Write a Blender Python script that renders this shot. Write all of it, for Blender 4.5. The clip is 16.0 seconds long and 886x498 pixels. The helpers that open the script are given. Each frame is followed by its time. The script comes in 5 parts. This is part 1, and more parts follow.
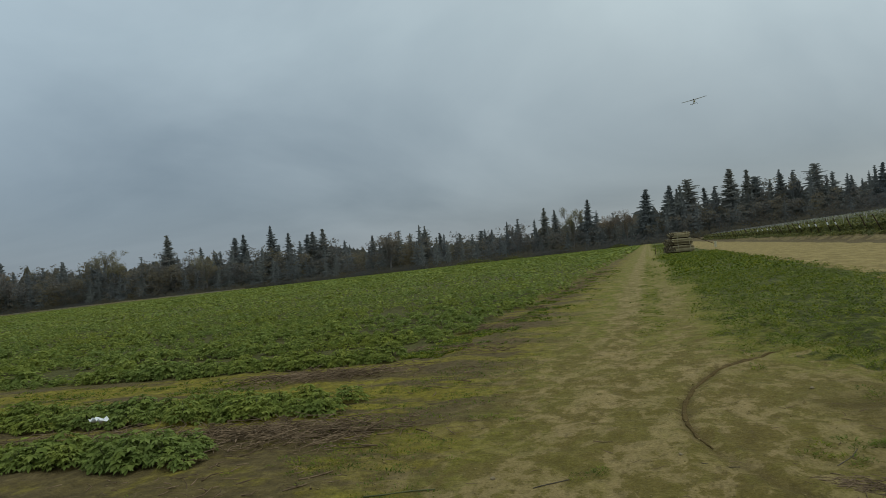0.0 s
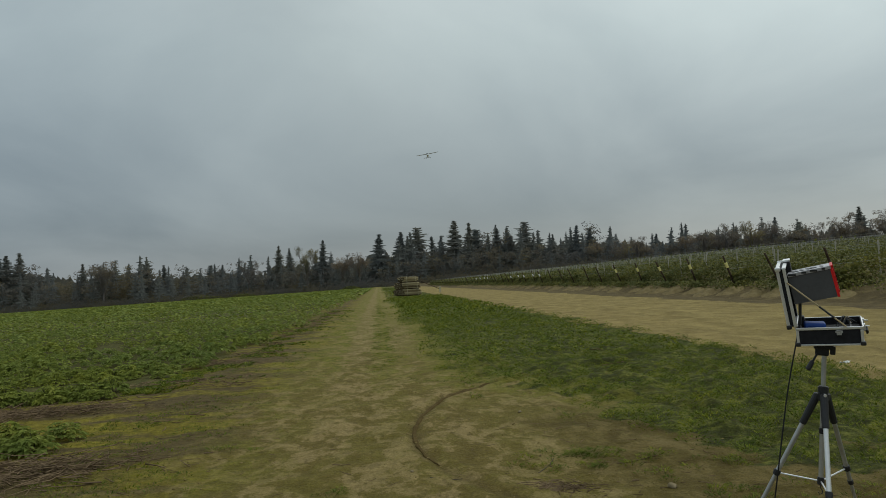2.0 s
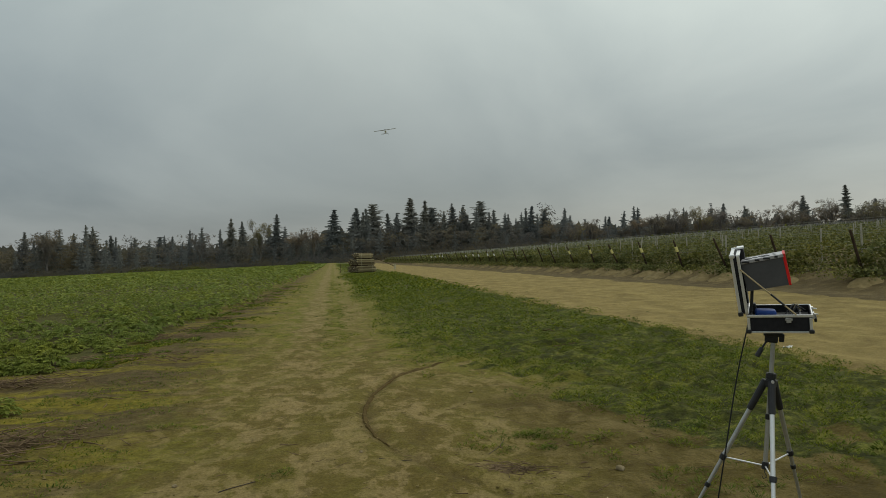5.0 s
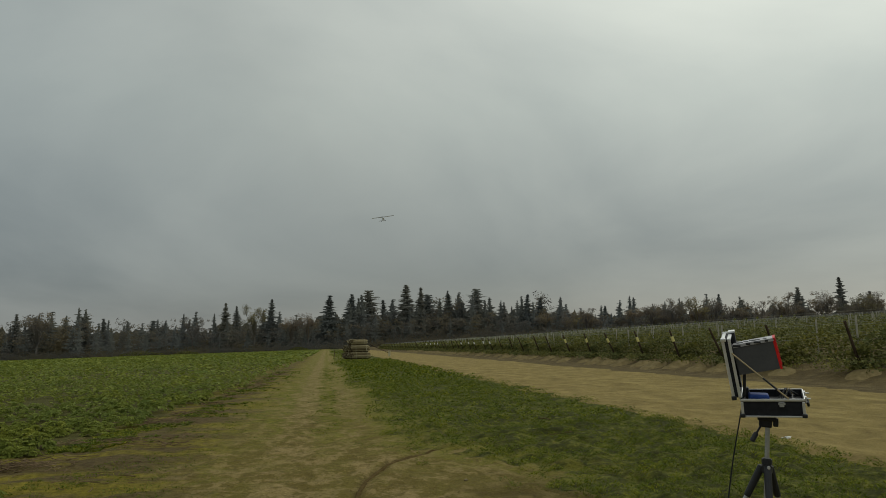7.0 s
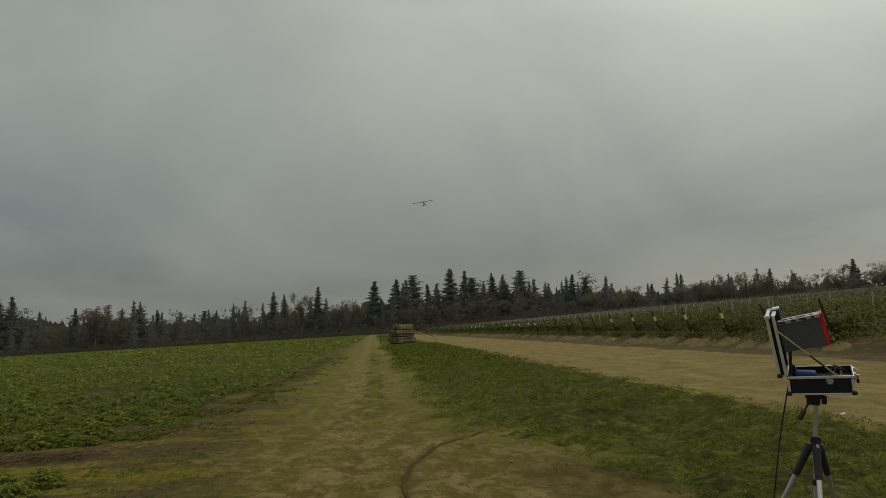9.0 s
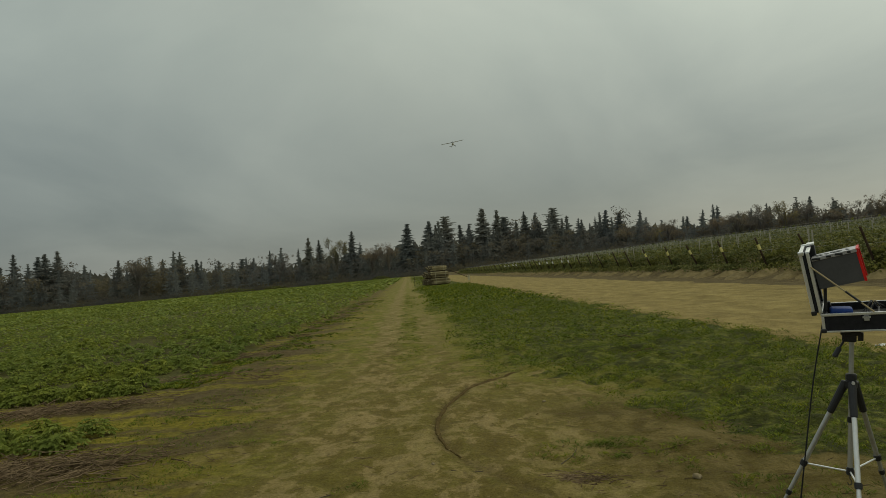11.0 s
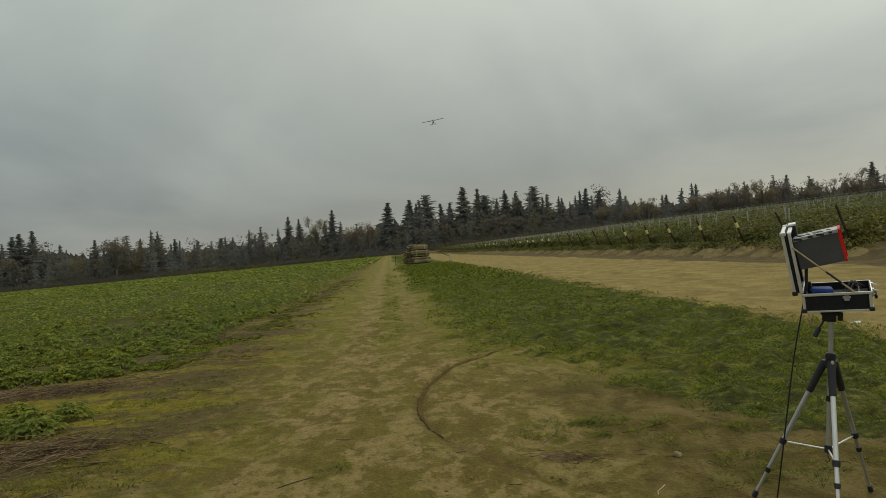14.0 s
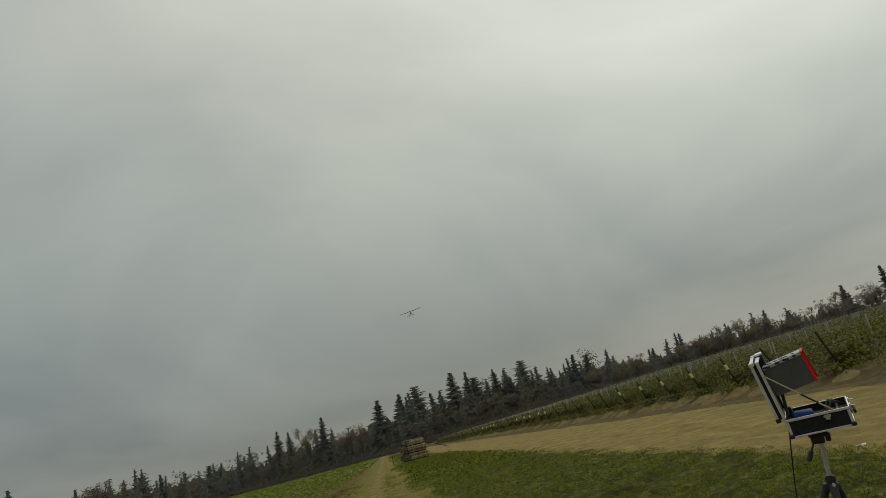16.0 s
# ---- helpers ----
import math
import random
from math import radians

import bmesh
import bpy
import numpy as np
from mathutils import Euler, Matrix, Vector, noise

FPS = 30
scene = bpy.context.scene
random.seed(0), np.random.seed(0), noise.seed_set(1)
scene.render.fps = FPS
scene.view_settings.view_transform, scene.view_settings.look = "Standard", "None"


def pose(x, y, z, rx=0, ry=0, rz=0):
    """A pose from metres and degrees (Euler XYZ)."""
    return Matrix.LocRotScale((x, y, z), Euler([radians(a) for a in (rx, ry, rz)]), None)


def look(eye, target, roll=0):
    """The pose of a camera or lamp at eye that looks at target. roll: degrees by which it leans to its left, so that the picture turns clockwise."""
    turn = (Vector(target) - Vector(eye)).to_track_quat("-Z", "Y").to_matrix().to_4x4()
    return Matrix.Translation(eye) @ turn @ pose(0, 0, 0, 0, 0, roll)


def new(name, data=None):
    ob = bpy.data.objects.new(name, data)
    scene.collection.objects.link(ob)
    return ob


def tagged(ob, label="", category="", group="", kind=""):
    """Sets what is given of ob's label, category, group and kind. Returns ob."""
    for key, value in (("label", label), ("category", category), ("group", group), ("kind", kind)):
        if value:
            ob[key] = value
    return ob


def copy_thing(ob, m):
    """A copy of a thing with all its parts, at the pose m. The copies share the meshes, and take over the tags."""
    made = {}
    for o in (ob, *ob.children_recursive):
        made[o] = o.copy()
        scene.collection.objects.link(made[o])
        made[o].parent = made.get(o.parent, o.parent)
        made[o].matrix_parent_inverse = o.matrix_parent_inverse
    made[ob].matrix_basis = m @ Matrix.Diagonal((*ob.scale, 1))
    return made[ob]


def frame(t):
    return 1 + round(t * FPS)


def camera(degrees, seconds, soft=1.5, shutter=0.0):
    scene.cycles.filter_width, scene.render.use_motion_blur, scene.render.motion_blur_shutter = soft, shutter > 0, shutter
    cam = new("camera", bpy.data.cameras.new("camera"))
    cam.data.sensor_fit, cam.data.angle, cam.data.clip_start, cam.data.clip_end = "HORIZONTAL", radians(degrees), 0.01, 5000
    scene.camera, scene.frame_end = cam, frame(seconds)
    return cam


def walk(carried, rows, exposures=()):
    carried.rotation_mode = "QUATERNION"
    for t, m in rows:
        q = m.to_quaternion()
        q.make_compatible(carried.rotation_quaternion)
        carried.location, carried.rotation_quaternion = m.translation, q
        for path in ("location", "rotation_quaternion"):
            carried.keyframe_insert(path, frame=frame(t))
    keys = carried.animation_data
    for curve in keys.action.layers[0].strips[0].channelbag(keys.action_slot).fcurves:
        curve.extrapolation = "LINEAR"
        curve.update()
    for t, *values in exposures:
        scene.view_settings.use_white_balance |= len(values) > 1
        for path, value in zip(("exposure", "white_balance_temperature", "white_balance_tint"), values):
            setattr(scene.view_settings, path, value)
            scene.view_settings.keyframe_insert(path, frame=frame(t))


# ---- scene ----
# ---------- camera and its walk ----------
# rows: seconds, place, heading to the right of north, tilt up, lean to the right (degrees)
PATH = [
    (0, (0.101, 0.201, 1.714), -16.10, 0.86, 5.22),
    (0.5, (0.145, -0.005, 1.690), -5.90, 1.37, 2.99),
    (1, (-0.008, -0.061, 1.617), 1.31, 2.57, 2.16),
    (1.5, (-0.016, -0.076, 1.628), 3.91, 1.89, 2.49),
    (2, (-0.021, -0.125, 1.643), 5.39, 2.59, 2.75),
    (2.5, (-0.014, -0.131, 1.655), 5.98, 0.88, 1.63),
    (3, (-0.033, -0.130, 1.660), 7.31, -0.05, 1.79),
    (5.5, (-0.000, 0.000, 1.650), 9.49, 1.36, 1.08),
    (6, (-0.012, -0.023, 1.631), 10.19, 3.90, 0.79),
    (6.5, (-0.026, -0.062, 1.617), 10.26, 6.21, 0.72),
    (7, (-0.026, -0.109, 1.609), 9.40, 7.72, 0.74),
    (7.5, (-0.027, -0.141, 1.603), 8.72, 8.30, 1.19),
    (8, (-0.009, -0.132, 1.602), 8.12, 7.95, 1.76),
    (8.5, (0.004, -0.123, 1.607), 7.26, 7.44, 2.16),
    (9, (0.016, -0.129, 1.620), 5.89, 6.45, 2.18),
    (9.5, (0.034, -0.131, 1.624), 4.88, 5.76, 2.59),
    (10, (0.077, -0.084, 1.638), 3.18, 4.11, 3.45),
    (12.5, (0.097, -0.048, 1.674), 3.46, 0.69, 4.68),
    (13, (0.096, -0.028, 1.677), 4.01, 0.33, 4.19),
    (13.5, (0.093, -0.012, 1.678), 4.32, -0.01, 4.13),
    (14, (0.088, -0.014, 1.679), 4.45, -0.05, 4.22),
    (14.5, (0.088, 0.010, 1.669), 6.01, 1.18, 4.77),
    (15, (0.080, -0.035, 1.653), 7.36, 4.60, 7.09),
    (15.5, (0.097, -0.046, 1.634), 9.00, 7.61, 8.92),
    (15.8, (0.066, -0.140, 1.607), 9.56, 11.15, 10.40),
    (16, (0.109, -0.224, 1.622), 8.20, 14.62, 13.63),
]
cam = camera(64.2, 16.0, soft=0.85)
walk(cam, [(t, pose(*eye, 0, 0, -heading) @ pose(0, 0, 0, 90 + tilt, 0, 0) @ pose(0, 0, 0, 0, 0, -lean))
           for t, eye, heading, tilt, lean in PATH],
     exposures=[(0.0, -0.27, 5770, 8), (2.0, -0.40, 6010, 8), (3.0, -0.42, 6150, 8), (5.5, -0.33, 6400, 8), (7.0, -0.61, 6550, 8), (8.0, -0.77, 6700, 8), (9.0, -0.80, 6850, 8), (10.0, -0.69, 6850, 1), (13.0, -0.39, 6850, 8), (14.5, -0.31, 6850, 8), (15.2, -0.38, 6800, 8), (16.0, -0.66, 6800, 8)])

# ---------- sky and light ----------
SUN_HEADING, SUN_HEIGHT = radians(48), radians(38)
world = bpy.data.worlds.new("overcast_sky")
scene.world = world
world.use_nodes = True
wn, wl = world.node_tree.nodes, world.node_tree.links
wn.clear()


def wnode(kind, **values):
    n = wn.new(kind)
    for key, value in values.items():
        if key.startswith("in_"):
            n.inputs[int(key[3:])].default_value = value
    return n


w_out = wn.new("ShaderNodeOutputWorld")
w_bg = wn.new("ShaderNodeBackground")
w_sky = wn.new("ShaderNodeTexSky")
w_sky.sky_type, w_sky.sun_disc = "NISHITA", False
w_sky.sun_elevation, w_sky.sun_rotation = SUN_HEIGHT, SUN_HEADING
w_co = wn.new("ShaderNodeTexCoord")
w_sep = wn.new("ShaderNodeSeparateXYZ")
wl.new(w_co.outputs["Generated"], w_sep.inputs[0])
# clouds lie on a flat ceiling: direction divided by its height
w_h = wnode("ShaderNodeMath", in_1=0.30)
w_h.operation = "ADD"
wl.new(w_sep.outputs[2], w_h.inputs[0])
w_hm = wnode("ShaderNodeMath", in_1=0.05)
w_hm.operation = "MAXIMUM"
wl.new(w_h.outputs[0], w_hm.inputs[0])
w_dx, w_dy = wn.new("ShaderNodeMath"), wn.new("ShaderNodeMath")
w_cb = wn.new("ShaderNodeCombineXYZ")
for n, k in ((w_dx, 0), (w_dy, 1)):
    n.operation = "DIVIDE"
    wl.new(w_sep.outputs[k], n.inputs[0])
    wl.new(w_hm.outputs[0], n.inputs[1])
    wl.new(n.outputs[0], w_cb.inputs[k])
w_n1 = wn.new("ShaderNodeTexNoise")
w_n1.inputs["Scale"].default_value, w_n1.inputs["Detail"].default_value = 0.85, 7.0
w_n1.inputs["Roughness"].default_value, w_n1.inputs["Distortion"].default_value = 0.50, 0.5
wl.new(w_cb.outputs[0], w_n1.inputs["Vector"])
w_r1 = wn.new("ShaderNodeValToRGB")
e = w_r1.color_ramp.elements
e[0].position, e[0].color = 0.32, (0.76, 0.785, 0.80, 1)
e[1].position, e[1].color = 0.68, (1.24, 1.225, 1.19, 1)
wl.new(w_n1.outputs["Fac"], w_r1.inputs["Fac"])
# brightness of an overcast sky from the horizon to the zenith
w_r2 = wn.new("ShaderNodeValToRGB")
e = w_r2.color_ramp.elements
e[0].position, e[0].color = 0.0, (0.268, 0.270, 0.264, 1)
e[1].position, e[1].color = 1.0, (0.95, 0.97, 0.95, 1)
m = e.new(0.10)
m.color = (0.288, 0.305, 0.300, 1)
m = e.new(0.32)
m.color = (0.45, 0.485, 0.47, 1)
wl.new(w_sep.outputs[2], w_r2.inputs["Fac"])
w_mul = wn.new("ShaderNodeMixRGB")
w_mul.blend_type = "MULTIPLY"
w_mul.inputs["Fac"].default_value = 1.0
wl.new(w_r2.outputs["Color"], w_mul.inputs["Color1"])
wl.new(w_r1.outputs["Color"], w_mul.inputs["Color2"])
w_sc = wn.new("ShaderNodeMixRGB")
w_sc.blend_type = "MULTIPLY"
w_sc.inputs["Fac"].default_value = 1.0
w_sc.inputs["Color2"].default_value = (0.10, 0.10, 0.10, 1)
wl.new(w_sky.outputs["Color"], w_sc.inputs["Color1"])
w_mix = wn.new("ShaderNodeMixRGB")
w_mix.inputs["Fac"].default_value = 0.9
wl.new(w_sc.outputs["Color"], w_mix.inputs["Color1"])
w_dot = wn.new("ShaderNodeVectorMath")
w_dot.operation = "DOT_PRODUCT"
w_dot.inputs[1].default_value = (math.sin(SUN_HEADING) * 0.89, math.cos(SUN_HEADING) * 0.40, 0.60)
wl.new(w_co.outputs["Generated"], w_dot.inputs[0])
w_glow = wn.new("ShaderNodeMapRange")
w_glow.inputs["From Min"].default_value, w_glow.inputs["From Max"].default_value = -0.2, 1.0
w_glow.inputs["To Min"].default_value, w_glow.inputs["To Max"].default_value = 0.0, 1.0
wl.new(w_dot.outputs["Value"], w_glow.inputs["Value"])
w_tint = wn.new("ShaderNodeValToRGB")
e = w_tint.color_ramp.elements
e[0].position, e[0].color = 0.0, (1.12, 1.195, 1.28, 1)
e[1].position, e[1].color = 1.0, (2.40, 2.37, 2.22, 1)
for at, tone in ((0.5, (1.29, 1.295, 1.26, 1)), (0.68, (1.57, 1.565, 1.505, 1)), (0.85, (2.15, 2.13, 2.02, 1))):
    m = e.new(at)
    m.color = tone
wl.new(w_glow.outputs["Result"], w_tint.inputs["Fac"])
w_gm = wn.new("ShaderNodeMixRGB")
w_gm.blend_type = "MULTIPLY"
w_gm.inputs["Fac"].default_value = 1.0
wl.new(w_mul.outputs["Color"], w_gm.inputs["Color1"])
wl.new(w_tint.outputs["Color"], w_gm.inputs["Color2"])
wl.new(w_gm.outputs["Color"], w_mix.inputs["Color2"])
wl.new(w_mix.outputs["Color"], w_bg.inputs["Color"])
w_bg.inputs["Strength"].default_value = 1.0
wl.new(w_bg.outputs[0], w_out.inputs["Surface"])

sun_data = bpy.data.lights.new("sun", "SUN")
sun_data.energy, sun_data.angle, sun_data.color = 0.5, radians(25), (1.0, 0.96, 0.9)
sun = new("sun", sun_data)
sun.matrix_basis = look((math.sin(SUN_HEADING) * math.cos(SUN_HEIGHT) * 300, math.cos(SUN_HEADING) * math.cos(SUN_HEIGHT) * 300,
                         math.sin(SUN_HEIGHT) * 300), (0, 0, 0))


# ---------- materials ----------
class Nodes:
    """A node tree with short ways to add and join nodes."""

    def __init__(self, name):
        self.mat = bpy.data.materials.new(name)
        self.mat.use_nodes = True
        self.n, self.l = self.mat.node_tree.nodes, self.mat.node_tree.links
        self.bsdf = self.n["Principled BSDF"]
        self.geo = self.n.new("ShaderNodeNewGeometry")
        self.tex = self.n.new("ShaderNodeTexCoord")
        self.inf = self.n.new("ShaderNodeObjectInfo")

    def put(self, value, socket):
        if isinstance(value, (int, float)):
            socket.default_value = value
        elif isinstance(value, tuple):
            socket.default_value = value if len(value) != 3 or socket.type != "RGBA" else (*value, 1)
        else:
            self.l.new(value, socket)

    def math(self, op, a, b=0.0, c=0.0):
        n = self.n.new("ShaderNodeMath")
        n.operation = op
        for k, v in enumerate((a, b, c)):
            self.put(v, n.inputs[k])
        return n.outputs[0]

    def scaled(self, vec, s):
        n = self.n.new("ShaderNodeMapping")
        self.put(vec, n.inputs["Vector"])
        n.inputs["Scale"].default_value = s
        return n.outputs[0]

    def noise(self, vec, scale, detail=4.0, rough=0.55, distort=0.0):
        n = self.n.new("ShaderNodeTexNoise")
        self.put(vec, n.inputs["Vector"])
        n.inputs["Scale"].default_value, n.inputs["Detail"].default_value = scale, detail
        n.inputs["Roughness"].default_value, n.inputs["Distortion"].default_value = rough, distort
        return n.outputs["Fac"]

    def ramp(self, fac, *stops):
        n = self.n.new("ShaderNodeValToRGB")
        e = n.color_ramp.elements
        while len(e) < len(stops):
            e.new(0.5)
        for k, (p, c) in enumerate(stops):
            e[k].position, e[k].color = p, (*c, 1) if isinstance(c, tuple) else (c, c, c, 1)
        self.put(fac, n.inputs["Fac"])
        return n.outputs["Color"]

    def mix(self, fac, a, b, how="MIX"):
        n = self.n.new("ShaderNodeMixRGB")
        n.blend_type = how
        self.put(fac, n.inputs["Fac"])
        self.put(a, n.inputs["Color1"])
        self.put(b, n.inputs["Color2"])
        return n.outputs["Color"]

    def step(self, v, a, b):
        n = self.n.new("ShaderNodeMapRange")
        n.interpolation_type = "SMOOTHSTEP"
        self.put(v, n.inputs["Value"])
        n.inputs["From Min"].default_value, n.inputs["From Max"].default_value = a, b
        return n.outputs["Result"]

    def xyz(self, vec):
        n = self.n.new("ShaderNodeSeparateXYZ")
        self.put(vec, n.inputs[0])
        return n.outputs

    def bump(self, height, strength, distance):
        n = self.n.new("ShaderNodeBump")
        n.inputs["Strength"].default_value, n.inputs["Distance"].default_value = strength, distance
        self.put(height, n.inputs["Height"])
        self.l.new(n.outputs[0], self.bsdf.inputs["Normal"])

    def done(self, color, rough=0.8, metal=0.0, spec=0.3):
        self.put(color, self.bsdf.inputs["Base Color"])
        self.put(rough, self.bsdf.inputs["Roughness"])
        self.put(metal, self.bsdf.inputs["Metallic"])
        self.put(spec, self.bsdf.inputs["Specular IOR Level"])
        return self.mat


def plain(name, a, b, scale=20.0, rough=0.6, metal=0.0, spec=0.2, bump=0.2, dist=0.002, space="Object"):
    """Two tones mottled at two scales, with fine relief."""
    k = Nodes(name)
    co = k.tex.outputs[space]
    big, fine = k.noise(co, scale * 0.25, 3), k.noise(co, scale * 2.0, 5)
    f = k.math("ADD", k.math("MULTIPLY", big, 0.6), k.math("MULTIPLY", fine, 0.4))
    c = k.ramp(f, (0.35, a), (0.65, b))
    k.bump(fine, bump, dist)
    return k.done(c, k.math("MULTIPLY_ADD", fine, 0.2, rough - 0.1), metal, spec)


def leafy(name, dark, mid, light, rough=0.55, patch=0.4, spec=0.35, through_light=0.4, shade_mottle=0.0, each=0.0, dry=1.0, clump=2.8):
    """Leaves: each one a tone of its own, with patches of drier growth; some light passes through."""
    k = Nodes(name)
    isl = k.geo.outputs["Random Per Island"]
    c = k.ramp(isl, (0.0, dark), (0.5, mid), (1.0, light))
    big = k.noise(k.geo.outputs["Position"], patch, 3)
    c = k.mix(k.math("MULTIPLY", k.step(big, 0.35, 0.75), dry), c, k.mix(1.0, c, (1.3, 1.15, 0.75), "MULTIPLY"))
    if each:
        c = k.mix(each, c, k.mix(1.0, c, k.ramp(k.inf.outputs["Random"], (0.0, (0.74, 0.80, 0.86)), (0.5, (1.0, 1.0, 1.0)), (1.0, (1.22, 1.12, 0.98))), "MULTIPLY"))
    # Mottling: uneven growth, with clump tops' light and gaps' shade put into colour.
    if shade_mottle:
        c = k.mix(shade_mottle, c, k.mix(1.0, c, k.ramp(k.noise(k.geo.outputs["Position"], clump, 3, 0.6), (0.36, (0.50, 0.58, 0.54)), (0.49, (0.98, 1.0, 0.98)), (0.62, (1.50, 1.32, 0.95))), "MULTIPLY"))
    k.done(c, rough, 0.0, spec)
    tr = k.n.new("ShaderNodeBsdfTranslucent")
    k.l.new(c, tr.inputs["Color"])
    mx = k.n.new("ShaderNodeMixShader")
    mx.inputs[0].default_value = through_light
    k.l.new(k.bsdf.outputs[0], mx.inputs[1])
    k.l.new(tr.outputs[0], mx.inputs[2])
    k.l.new(mx.outputs[0], k.n["Material Output"].inputs["Surface"])
    return k.mat


def ground_material():
    k = Nodes("field_ground")
    p = k.geo.outputs["Position"]
    x, y, _ = k.xyz(p)
    wob = k.math("MULTIPLY", k.math("SUBTRACT", k.noise(p, 0.55, 5, 0.6), 0.5), 2.6)
    wob2 = k.math("MULTIPLY", k.math("SUBTRACT", k.noise(p, 2.3, 4, 0.6), 0.5), 1.0)
    xw = k.math("ADD", k.math("ADD", x, wob), wob2)
    grain = k.noise(p, 38.0, 6, 0.7)
    clod = k.noise(p, 7.0, 5, 0.65)
    streak = k.noise(k.scaled(p, (1.1, 0.62, 1.0)), 1.9, 7, 0.60, 0.6)
    # dry pale soil, trodden soil and a thin film of algae on the track
    patch = k.math("ADD", k.math("MULTIPLY", streak, 0.43), k.math("ADD", k.math("MULTIPLY", k.noise(k.scaled(p, (1.0, 0.70, 1.0)), 5.2, 6, 0.62, 0.5), 0.375), k.math("MULTIPLY", k.noise(k.scaled(p, (1.0, 0.7, 1.0)), 13.0, 6, 0.68, 0.3), 0.19)))
    dirt = k.ramp(patch, (0.38, (0.112, 0.084, 0.018)), (0.45, (0.138, 0.104, 0.024)), (0.498, (0.156, 0.118, 0.030)), (0.514, (0.226, 0.167, 0.062)),
                  (0.62, (0.298, 0.222, 0.088)))
    dirt = k.mix(k.math("MULTIPLY", k.step(y, 10.0, 24.0), 0.45), dirt, k.ramp(streak, (0.35, (0.205, 0.160, 0.056)), (0.65, (0.290, 0.228, 0.090))))
    dirt = k.mix(k.math("MULTIPLY", k.step(k.noise(k.scaled(p, (1.0, 0.6, 1.0)), 6.0, 6, 0.68), 0.55, 0.62), 0.35), dirt, (0.074, 0.052, 0.018))
    moss = k.ramp(clod, (0.3, (0.076, 0.070, 0.011)), (0.5, (0.134, 0.124, 0.015)), (0.68, (0.206, 0.192, 0.024)))
    soil = k.ramp(clod, (0.3, (0.066, 0.047, 0.018)), (0.55, (0.112, 0.082, 0.030)), (0.8, (0.170, 0.128, 0.054)))
    # Turf's darkest stops put the shade between hummocks into the base colour.
    turf = k.ramp(k.math("ADD", k.math("MULTIPLY", k.noise(p, 6.0, 6, 0.70), 0.65), k.math("MULTIPLY", k.noise(p, 1.3, 4), 0.35)), (0.40, (0.027, 0.030, 0.006)), (0.48, (0.048, 0.054, 0.009)), (0.53, (0.084, 0.090, 0.014)), (0.58, (0.160, 0.160, 0.026)), (0.70, (0.172, 0.146, 0.046)))
    bank = k.ramp(k.noise(p, 1.6, 6, 0.7), (0.35, (0.066, 0.047, 0.017)), (0.5, (0.099, 0.072, 0.027)), (0.65, (0.145, 0.108, 0.044)))
    # moss between and beside the two wheel lanes
    xl = k.math("ADD", x, k.math("ADD", k.math("MULTIPLY", wob, 0.34), k.math("MULTIPLY", wob2, 0.7)))
    lane1 = k.math("ABSOLUTE", k.math("ADD", xl, 0.55))
    lane2 = k.math("ABSOLUTE", k.math("SUBTRACT", xl, 0.62))
    off = k.math("MINIMUM", lane1, lane2)
    away = k.step(y, 9.0, 16.0)
    film = k.step(k.noise(k.scaled(p, (1.1, 0.6, 1.0)), 1.6, 7, 0.64, 0.4), 0.47, 0.535)
    beside = k.math("MULTIPLY", k.step(off, 0.20, 0.46), k.math("MULTIPLY_ADD", away, 0.72, 0.25))
    mossy = k.math("MAXIMUM", k.math("MULTIPLY", film, k.math("MULTIPLY_ADD", k.step(xl, -0.6, -2.0), 0.5, 0.22)), beside)
    mossy = k.math("MULTIPLY", mossy, k.math("MULTIPLY_ADD", film, 0.62, 0.38))
    track = k.mix(mossy, dirt, moss)
    left = k.mix(k.step(k.noise(k.scaled(p, (0.35, 1.3, 1)), 0.8, 5, 0.65), 0.44, 0.53), soil, k.mix(1.0, moss, (1.26, 1.11, 1.0), "MULTIPLY"))
    litter = k.ramp(k.noise(p, 5.0, 6, 0.7), (0.35, (0.048, 0.046, 0.012)), (0.55, (0.084, 0.078, 0.018)), (0.7, (0.118, 0.104, 0.028)))
    left = k.mix(k.math("MULTIPLY", k.step(xw, -3.6, -4.6), k.step(y, 11.4, 12.4)), left, litter)
    # bare brown soil under the heaps of cut canes
    heap = k.math("MAXIMUM", k.step(y, 7.9, 7.2), k.math("MULTIPLY", k.math("MULTIPLY", k.step(y, 10.1, 10.5), k.step(y, 11.7, 11.2)), k.step(xw, -7.2, -6.0)))
    heap = k.math("MULTIPLY", heap, k.math("MULTIPLY", k.step(k.noise(p, 1.3, 6, 0.65), 0.36, 0.50), k.step(xw, -1.9, -2.7)))
    left = k.mix(k.math("MULTIPLY", heap, 0.9), left, soil)
    c = k.mix(k.step(xw, -2.7, -1.2), left, track)
    strip = k.math("MULTIPLY", k.step(xw, -3.9, -3.2), k.step(xw, -2.0, -2.9))
    c = k.mix(k.math("MULTIPLY", k.math("MULTIPLY", strip, k.math("MULTIPLY", k.step(y, 9.0, 16.0), 0.85)), k.step(k.noise(p, 1.9, 7, 0.7), 0.37, 0.52)), c, soil)
    # turf begins along a ragged line, farther out where the track widens close by
    reach = k.n.new("ShaderNodeAttribute")
    reach.attribute_name = "turf_reach"
    edge = k.math("SUBTRACT", reach.outputs["Fac"], 0.25)
